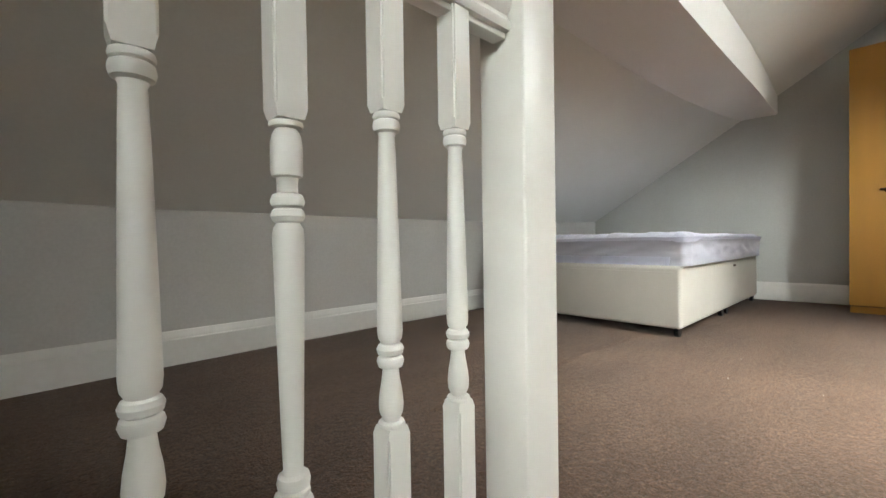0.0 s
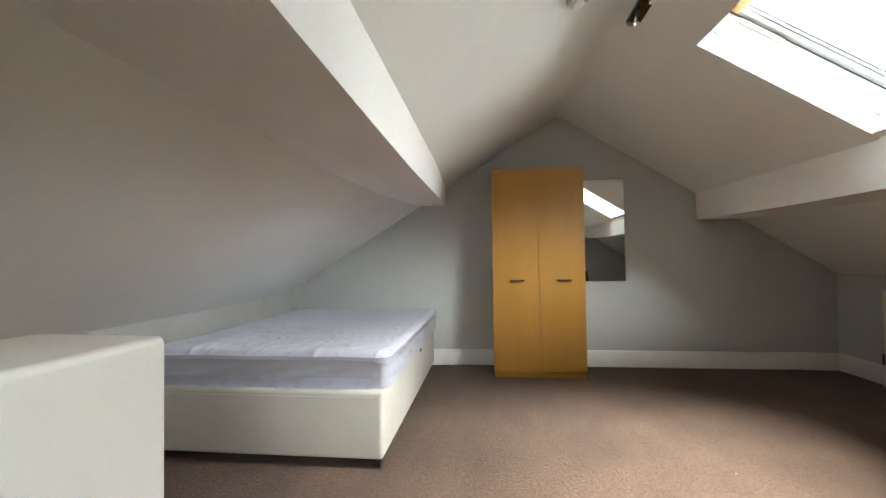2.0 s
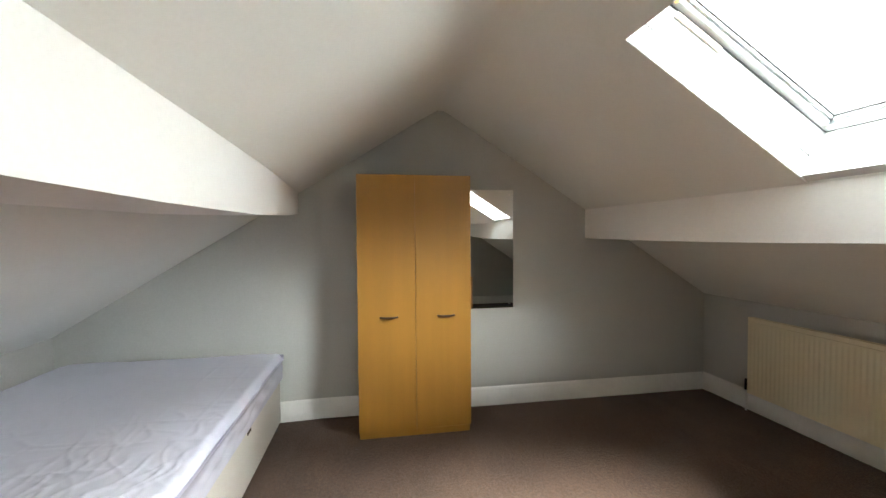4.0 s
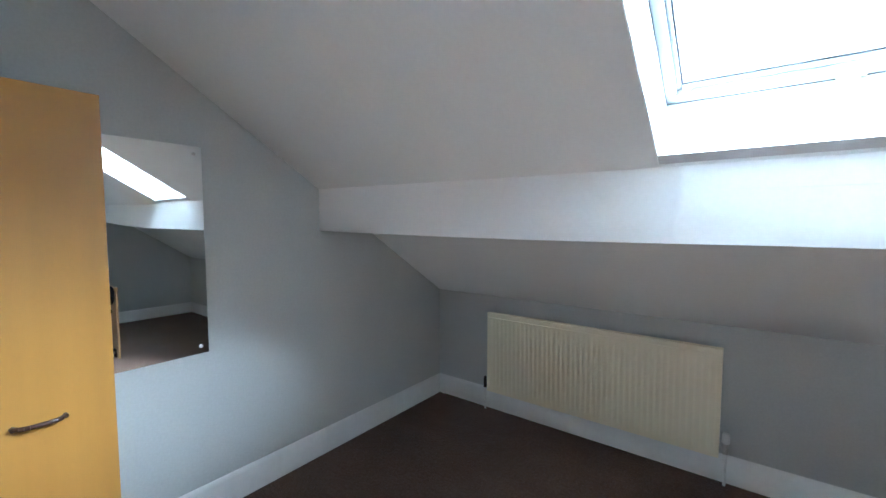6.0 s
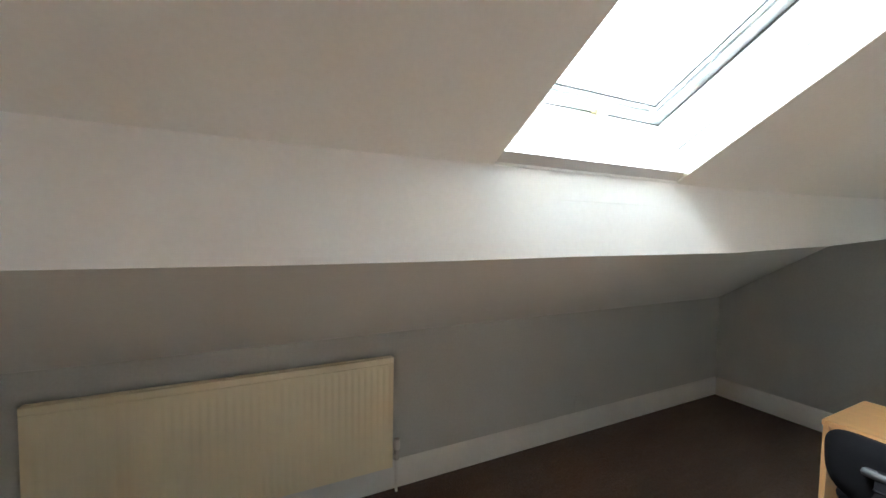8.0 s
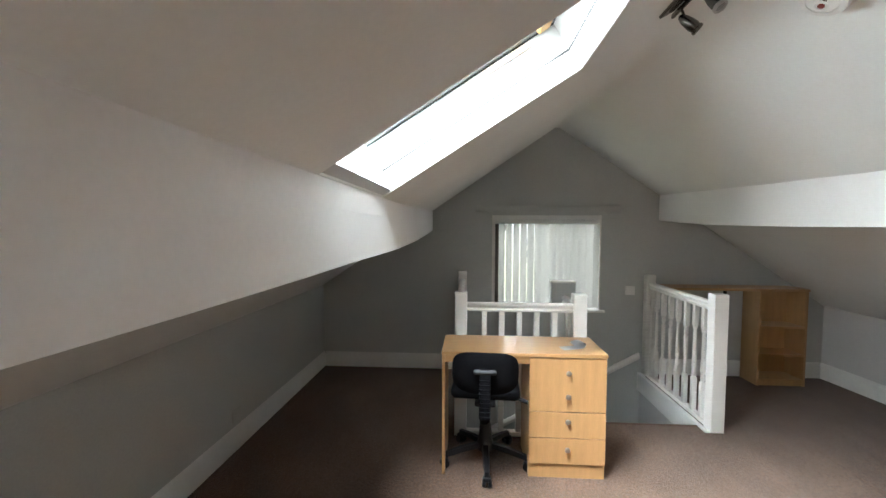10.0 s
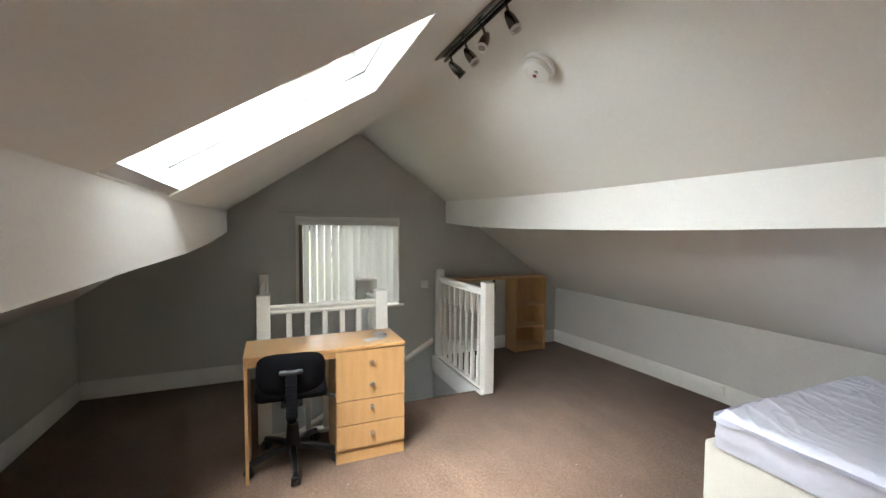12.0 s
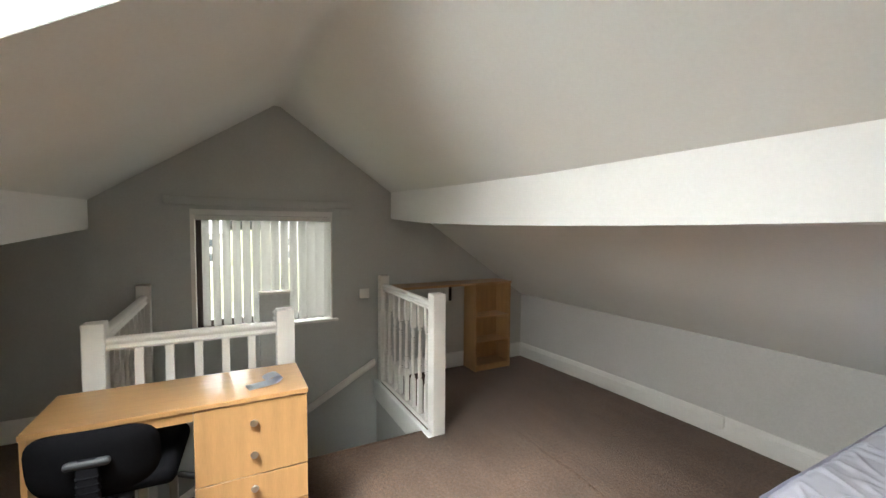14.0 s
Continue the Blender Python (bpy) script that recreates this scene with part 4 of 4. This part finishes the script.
for z0, z1, knobs in ((0.397, 0.7105, (0.627, 0.49)), (0.243, 0.392, (0.345,)), (0.088, 0.238, (0.18,))):
    front = part("drawer", box(B(), DX1 - 0.018, DX1, -0.919, DY1 - 0.004, z0, z1, 0.001, 1), M_BEECH, desk)
    for z in knobs:
        part("knob", lathe(B(), [(0.006, 0), (0.006, 0.008), (0.013, 0.013), (0.0155, 0.019), (0.0135, 0.024), (0.006, 0.026)], 18,
             Matrix.Translation((DX1, -0.703, z)) @ Matrix.Rotation(radians(90), 4, "Y")), M_STEEL, front, "round brushed steel knob", smooth=40)

case = thing("glasses_cloth", "grey-blue felt cloth lying curled on the desk", "cloth", (1.25, -0.64, 0.7355), 14)
bm = B()
rows = []
prof = [(-0.085, 0.0), (-0.04, 0.001), (0.0, 0.002), (0.03, 0.004), (0.05, 0.012), (0.058, 0.024), (0.05, 0.034), (0.034, 0.038), (0.015, 0.036), (-0.004, 0.03), (-0.012, 0.022)]
for k in range(9):
    s = -0.036 + 0.072 * k / 8
    rows.append([bm.verts.new((s, a, z + 0.001)) for a, z in prof])
for a, b in zip(rows, rows[1:]):
    for i in range(len(prof) - 1):
        bm.faces.new((a[i], b[i], b[i + 1], a[i + 1]))
bmesh.ops.solidify(bm, geom=bm.faces[:], thickness=0.002)
part("cloth", bm, M_CLOTH, case, smooth=50)

# ---- office chair ----
chair = thing("office_chair", "black fabric swivel chair on five castors, tucked at the desk", "office chair", (1.215, -1.165, 0), -3)
for k in range(5):
    a = radians(72 * k + 3)
    c, s = math.cos(a), math.sin(a)
    bm = B()
    for r0, r1, z0, z1, w0, w1 in ((0.03, 0.15, 0.115, 0.1, 0.024, 0.02), (0.15, 0.27, 0.1, 0.075, 0.02, 0.015)):
        vs = []
        for r, z, w in ((r0, z0, w0), (r1, z1, w1)):
            vs.append([bm.verts.new((r, sy * w, z + dz)) for sy, dz in ((-1, -0.015), (1, -0.015), (0.7, 0.012), (-0.7, 0.012))])
        for i in range(4):
            bm.faces.new((vs[0][i], vs[0][(i + 1) % 4], vs[1][(i + 1) % 4], vs[1][i]))
        bm.faces.new(vs[0])
        bm.faces.new(list(reversed(vs[1])))
    leg = part("leg", bm, M_BLACK, chair, smooth=40)
    leg.rotation_euler.z = a
    bm = B()
    for sy in (-1, 1):
        cyl(bm, (0.262, sy * 0.008, 0.027), (0.262, sy * 0.026, 0.027), 0.027, 0.024, 18)
    cyl(bm, (0.262, 0, 0.03), (0.262, 0, 0.078), 0.009, 0.009, 10)
    box(bm, 0.242, 0.284, -0.024, 0.024, 0.038, 0.06, 0.008)
    part("castor", bm, M_BLACK, leg, "twin-wheel black castor", smooth=40)
part("column", lathe(B(), [(0.05, 0.08), (0.05, 0.125), (0.043, 0.14), (0.034, 0.25), (0.024, 0.255), (0.024, 0.36), (0.018, 0.362), (0.018, 0.45)], 18), M_BLACK, chair, smooth=40)
bm = box(B(), -0.2, 0.205, -0.2, 0.2, 0.465, 0.535, 0.033, 4)
for v in bm.verts:
    r = math.hypot(v.co.x, v.co.y)
    if v.co.z > 0.5:
        v.co.z -= 0.02 * (1 - min(1, r / 0.22)) - 0.01 * (v.co.x < -0.15)
part("seat", bm, M_FABRIC, chair, smooth=70)
part("mechanism", box(B(), -0.09, 0.22, -0.06, 0.06, 0.435, 0.464, 0.01), M_BLACK, chair, smooth=50)
bm = cyl(B(), (0.05, 0.05, 0.448), (0.08, 0.2, 0.44), 0.006, 0.006, 8)
cyl(bm, (0.08, 0.19, 0.44), (0.095, 0.25, 0.425), 0.011, 0.013, 10)
part("lever", bm, M_BLACK, chair, smooth=50)
# back: a curved padded shell
bm = B()
n_a, n_z = 16, 10
front, rear = [], []
for q in range(n_z + 1):
    for i in range(n_a + 1):
        s, t = -1 + 2 * i / n_a, -1 + 2 * q / n_z
        # superellipse outline
        k = max(abs(s), abs(t))
        nrm = (abs(s) ** 3.4 + abs(t) ** 3.4) ** (1 / 3.4) if k else 1
        s2, t2 = (s * k / nrm, t * k / nrm) if k else (0, 0)
        y, z = s2 * 0.178, 0.685 + t2 * 0.118
        x = 0.375 - 0.045 * s2 ** 2 + 0.02 * t2
        th = 0.027 * (1 - k ** 4) + 0.006
        rear.append(bm.verts.new((x + th * 0.6, y, z)))
        front.append(bm.verts.new((x - th, y, z)))
wdt = n_a + 1
for q in range(n_z):
    for i in range(n_a):
        a = q * wdt + i
        for lay in (front, rear):
            bm.faces.new((lay[a], lay[a + 1], lay[a + wdt + 1], lay[a + wdt]))
rim = [i for i in range(wdt)] + [q * wdt + n_a for q in range(1, n_z + 1)] + [n_z * wdt + i for i in range(n_a - 1, -1, -1)] + [q * wdt for q in range(n_z - 1, 0, -1)]
for a, b in zip(rim, rim[1:] + rim[:1]):
    bm.faces.new((front[a], front[b], rear[b], rear[a]))
part("backrest", bm, M_FABRIC, chair, smooth=60)
bm = box(B(), 0.385, 0.415, -0.03, 0.03, 0.45, 0.72, 0.01)
for k in range(9):
    box(bm, 0.384, 0.4165, -0.031, 0.031, 0.462 + 0.024 * k, 0.476 + 0.024 * k, 0.005, 1)
cyl(bm, (0.15, 0, 0.45), (0.4, 0, 0.45), 0.026, 0.026, 12)
part("back_stem", bm, M_FABRIC, chair, "ribbed black back stem", smooth=40)
part("back_bracket", box(B(), 0.392, 0.42, -0.06, 0.06, 0.692, 0.718, 0.012, 3), M_GREYPL, chair, "shiny worn grey bracket", smooth=50)

# ---- shelf unit and counter board ----
shelf = thing("shelf_unit", "brown beech open shelf unit with three bays", "shelf unit", (X0 + 0.018, 1.385, 0))
SD, SW = 0.235, 0.425
for y0, y1 in ((0, 0.018), (SW - 0.018, SW)):
    part("side_panel", box(B(), 0, SD, y0, y1, 0, 0.88, 0.001, 1), M_SHELF, shelf)
part("back_panel", box(B(), 0.0, 0.006, 0.0185, SW - 0.0185, 0.05, 0.879), M_SHELF, shelf)
for z in (0.062, 0.295, 0.555):
    part("shelf", box(B(), 0.007, SD - 0.004, 0.0185, SW - 0.0185, z - 0.016, z), M_SHELF, shelf)
part("plinth", box(B(), SD - 0.03, SD - 0.014, 0.0185, SW - 0.0185, 0, 0.045), M_SHELF, shelf)
counter = thing("counter_board", "long narrow brown wooden counter board along the gable wall", "shelf", (X0, 0, 0))
part("board", box(B(), 0.001, 0.262, 0.54, 1.815, 0.8805, 0.902, 0.002), M_SHELF, counter)
bm = box(B(), 0.002, 0.014, 1.21, 1.238, 0.7, 0.88)
box(bm, 0.002, 0.17, 1.21, 1.238, 0.868, 0.88)
part("bracket", bm, M_BLACK, counter, "black metal bracket")

# ---- small fixtures ----
sock = thing("socket_outlet", "white plastic outlet box fixed on the skirting", "socket", (1.655, north_y(1.655) - 0.014, 0.115))
part("back_box", box(B(), -0.04, 0.04, -0.032, 0.0, -0.04, 0.04, 0.004), M_PLASTIC, sock, smooth=40)
# dark layer that draws the shadow line around the plate
part("shadow_gap", box(B(), -0.041, 0.041, -0.0345, -0.032, -0.041, 0.041), M_EDGE, sock)
part("face_plate", box(B(), -0.046, 0.046, -0.042, -0.0345, -0.044, 0.044, 0.003), M_PLASTIC, sock, smooth=40)
blank = thing("blanking_plate", "small painted-over blanking plate on the knee wall", "blanking plate", (1.19, Y0, 0.225))
part("plate", box(B(), -0.043, 0.043, 0.0, 0.007, -0.043, 0.043, 0.003), M_WALL, blank, smooth=40)
sw = thing("light_switch", "white plastic light switch beside the stair newel", "light switch", (X0, 0.315, 0.838))
part("back_box", box(B(), 0.0, 0.022, -0.042, 0.042, -0.042, 0.042, 0.003), M_PLASTIC, sw, smooth=40)
part("face_plate", box(B(), 0.022, 0.03, -0.044, 0.044, -0.044, 0.044, 0.003), M_PLASTIC, sw, smooth=40)
part("rocker", box(B(), 0.03, 0.035, -0.008, 0.008, -0.014, 0.014, 0.002), M_PLASTIC, sw)

# smoke alarm on the north slope
def on_north(x, y):
    a = -math.atan2(slope_north(x, y) - slope_north(x, y + 0.1), 0.1)
    return Matrix.Translation((x, y, slope_north(x, y) - 0.008)) @ Matrix.Rotation(a, 4, "X") @ Matrix.Rotation(math.pi, 4, "X")


alarm = thing("smoke_alarm", "round white plastic smoke alarm on the sloping ceiling", "smoke alarm")
alarm.matrix_world = on_north(2.335, -0.165) @ Matrix.Rotation(radians(104), 4, "Z") @ Matrix.Scale(1.12, 4)
part("base", lathe(B(), [(0.066, -0.002), (0.068, 0.012), (0.066, 0.016)], 40), M_PLASTIC, alarm, smooth=40)
part("cover", lathe(B(), [(0.054, 0.014), (0.06, 0.018), (0.06, 0.03), (0.056, 0.038), (0.04, 0.042), (0.038, 0.0405), (0.036, 0.042), (0.01, 0.043)], 40), M_PLASTIC, alarm, smooth=35)
part("test_button", lathe(B(), [(0.0085, 0.042), (0.0085, 0.045), (0.005, 0.046)], 16, Matrix.Translation((-0.004, 0.009, 0))), M_RED, alarm, "dark red test button", smooth=40)
for y in (-0.021, -0.014):
    part("vent_slot", box(B(), -0.006, 0.008, y, y + 0.0035, 0.042, 0.0436), M_EDGE, alarm)
part("button_ring", lathe(B(), [(0.017, 0.0425), (0.0165, 0.0446), (0.0125, 0.0446), (0.012, 0.0425)], 24, Matrix.Translation((-0.004, 0.009, 0))), M_PLASTIC, alarm, smooth=30)

# spotlight bar under the ridge
BAR_Y, BAR_Z = -0.493, 2.268
bar = thing("spotlight_bar", "dark chrome ceiling bar with four adjustable spotlights, unlit", "spotlight bar", (0.13, BAR_Y, BAR_Z))
part("track", box(B(), 1.9, 2.62, -0.006, 0.006, -0.008, 0.008, 0.003), M_CHROME, bar, smooth=40)
plate = part("ceiling_plate", box(B(), 1.93, 2.6, -0.032, 0.032, -0.006, 0.006, 0.003), M_CHROME, bar, smooth=40)
plate.matrix_basis = Matrix.Translation((0, -0.035, slope_south(2.4, BAR_Y - 0.035) - 0.008 - BAR_Z)) @ Matrix.Rotation(ang * 0.9, 4, "X")
for x in (2.0, 2.27, 2.53):
    part("standoff", cyl(B(), (x, 0, 0.004), (x, -0.02, 0.03), 0.004, 0.004, 8), M_CHROME, bar, smooth=40)
for x, d, metal, ring in ((1.97, (0.1, 0.72, -0.62), M_CHROME, M_CHROME), (2.125, (0.4, 0.35, -0.75), M_CHROME, M_STEEL),
                          (2.28, (0.2, -0.42, -0.85), M_COPPER, M_PLASTIC), (2.455, (0.35, 0.28, -0.85), M_CHROME, M_STEEL)):
    bm = cyl(B(), (x, 0, -0.01), (x, 0.014, -0.042), 0.005, 0.005, 8)
    arm = part("arm", bm, M_CHROME, bar, smooth=40)
    dv = Vector(d).normalized()
    m = Matrix.Translation(Vector((x, 0.014, -0.048)) - dv * 0.028) @ dv.to_track_quat("Z", "Y").to_matrix().to_4x4() @ Matrix.Scale(0.86, 4)
    part("shade", lathe(B(), [(0.004, 0.0), (0.012, 0.006), (0.019, 0.025), (0.023, 0.05), (0.0245, 0.075), (0.022, 0.088)], 20, m), metal, arm, "bullet-shaped metal shade", smooth=40)
    part("lamp_ring", lathe(B(), [(0.024, 0.088), (0.0265, 0.09), (0.0265, 0.1), (0.022, 0.103), (0.018, 0.096)], 20, m), ring, arm, "lamp rim", smooth=40)
    part("bulb", lathe(B(), [(0.017, 0.09), (0.0175, 0.0965), (0.01, 0.0985), (0.004, 0.099)], 16, m), M_BULB, arm, "frosted glass bulb face", smooth=50)

# ---- outside the gable window ----
simple("ground", box(B(), -900, -4, -700, 700, -5.9, -5.5), M_GRASS, "mown green lawn far below the window", "lawn", "structure")
for k in range(5):
    y = -62 + 26 * k
    h = thing("house", "pale brick house with a dark slate roof, far off", "house", (-78 - 3 * (k % 2), y, -5.5), group="houses across the lawn")
    part("wall", box(B(), -8, 0, -9, 9, 0, 5.6), M_BRICK, h)
    bm = B()
    a = [bm.verts.new(p) for p in ((-8.4, -9.3, 5.6), (0.4, -9.3, 5.6), (-4, -9.3, 8.4))]
    b = [bm.verts.new(p) for p in ((-8.4, 9.3, 5.6), (0.4, 9.3, 5.6), (-4, 9.3, 8.4))]
    bm.faces.new(a), bm.faces.new(list(reversed(b)))
    for i in range(3):
        bm.faces.new((a[i], a[(i + 1) % 3], b[(i + 1) % 3], b[i]))
    part("roof", bm, M_ROOF, h)
    for yy in (-6, -2, 2, 6):
        for z in (0.9, 3.4):
            part("window", box(B(), 0.002, 0.06, yy - 0.7, yy + 0.7, z, z + 1.3), M_DARKGLASS, h)

# ---- carpet seam and fluff ----
seam = B()
rows = []
for k in range(60):
    x = 0.95 + 2.0 * k / 59
    y = 1.02 - 0.03 * (x - 0.95) + 0.012 * noise.noise((x * 3, 5, 0))
    rows.append([seam.verts.new((x, y + o, z)) for o, z in ((-0.012, 0.0005), (-0.004, 0.004), (0.0, 0.0012), (0.004, 0.004), (0.012, 0.0005))])
for a, b in zip(rows, rows[1:]):
    for i in range(4):
        seam.faces.new((a[i], b[i], b[i + 1], a[i + 1]))
simple("carpet_seam", seam, M_CARPET, "slightly raised seam in the brown carpet", "carpet seam", "structure", smooth=60)
fluff = B()
rng = random.Random(4)
for k in range(14):
    x, y = rng.uniform(0.95, 4.2), rng.uniform(-2.0, 0.7)
    m = Matrix.Translation((x, y, 0.004)) @ Matrix.Rotation(rng.uniform(0, 6), 4, "Z") @ Matrix.Diagonal((rng.uniform(0.0015, 0.004), rng.uniform(0.001, 0.002), 0.0012, 1))
    bmesh.ops.create_icosphere(fluff, subdivisions=1, radius=1, matrix=m)
simple("fluff", fluff, M_PLASTIC, "scattered specks of white fluff on the carpet", "fluff", "stuff")

# ---- dark strips painting the shade of the ragged gap where carpet meets skirting ----
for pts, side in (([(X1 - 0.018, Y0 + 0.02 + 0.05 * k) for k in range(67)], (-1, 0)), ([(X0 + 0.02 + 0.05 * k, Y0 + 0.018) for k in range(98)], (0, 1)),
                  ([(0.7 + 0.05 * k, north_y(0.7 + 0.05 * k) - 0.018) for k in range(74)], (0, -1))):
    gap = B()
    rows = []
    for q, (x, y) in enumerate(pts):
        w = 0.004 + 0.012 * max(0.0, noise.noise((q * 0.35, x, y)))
        # wider by the wardrobe, for the shadow of the lifted carpet
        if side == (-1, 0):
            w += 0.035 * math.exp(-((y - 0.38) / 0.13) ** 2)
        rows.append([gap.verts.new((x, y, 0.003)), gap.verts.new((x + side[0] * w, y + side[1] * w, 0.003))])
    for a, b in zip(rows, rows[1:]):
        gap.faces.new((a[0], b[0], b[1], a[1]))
    simple("carpet_edge_shade", gap, M_EDGE, "ragged dark strip painting the shade at the carpet's edge along the skirting", "carpet edge", "structure")

# a raised paint run on the purlin under the roof window
run = B()
last = None
for k in range(15):
    q = Vector((2.03 + 0.014 * k, -1.641, 1.585 + 0.006 * math.sin(k * 0.5) + 0.0012 * k))
    if last is not None:
        cyl(run, last, q, 0.0018, 0.0018, 6)
    last = q
simple("trim", run, M_BEAM, "raised run of old paint on the purlin", "trim", "structure", smooth=60)
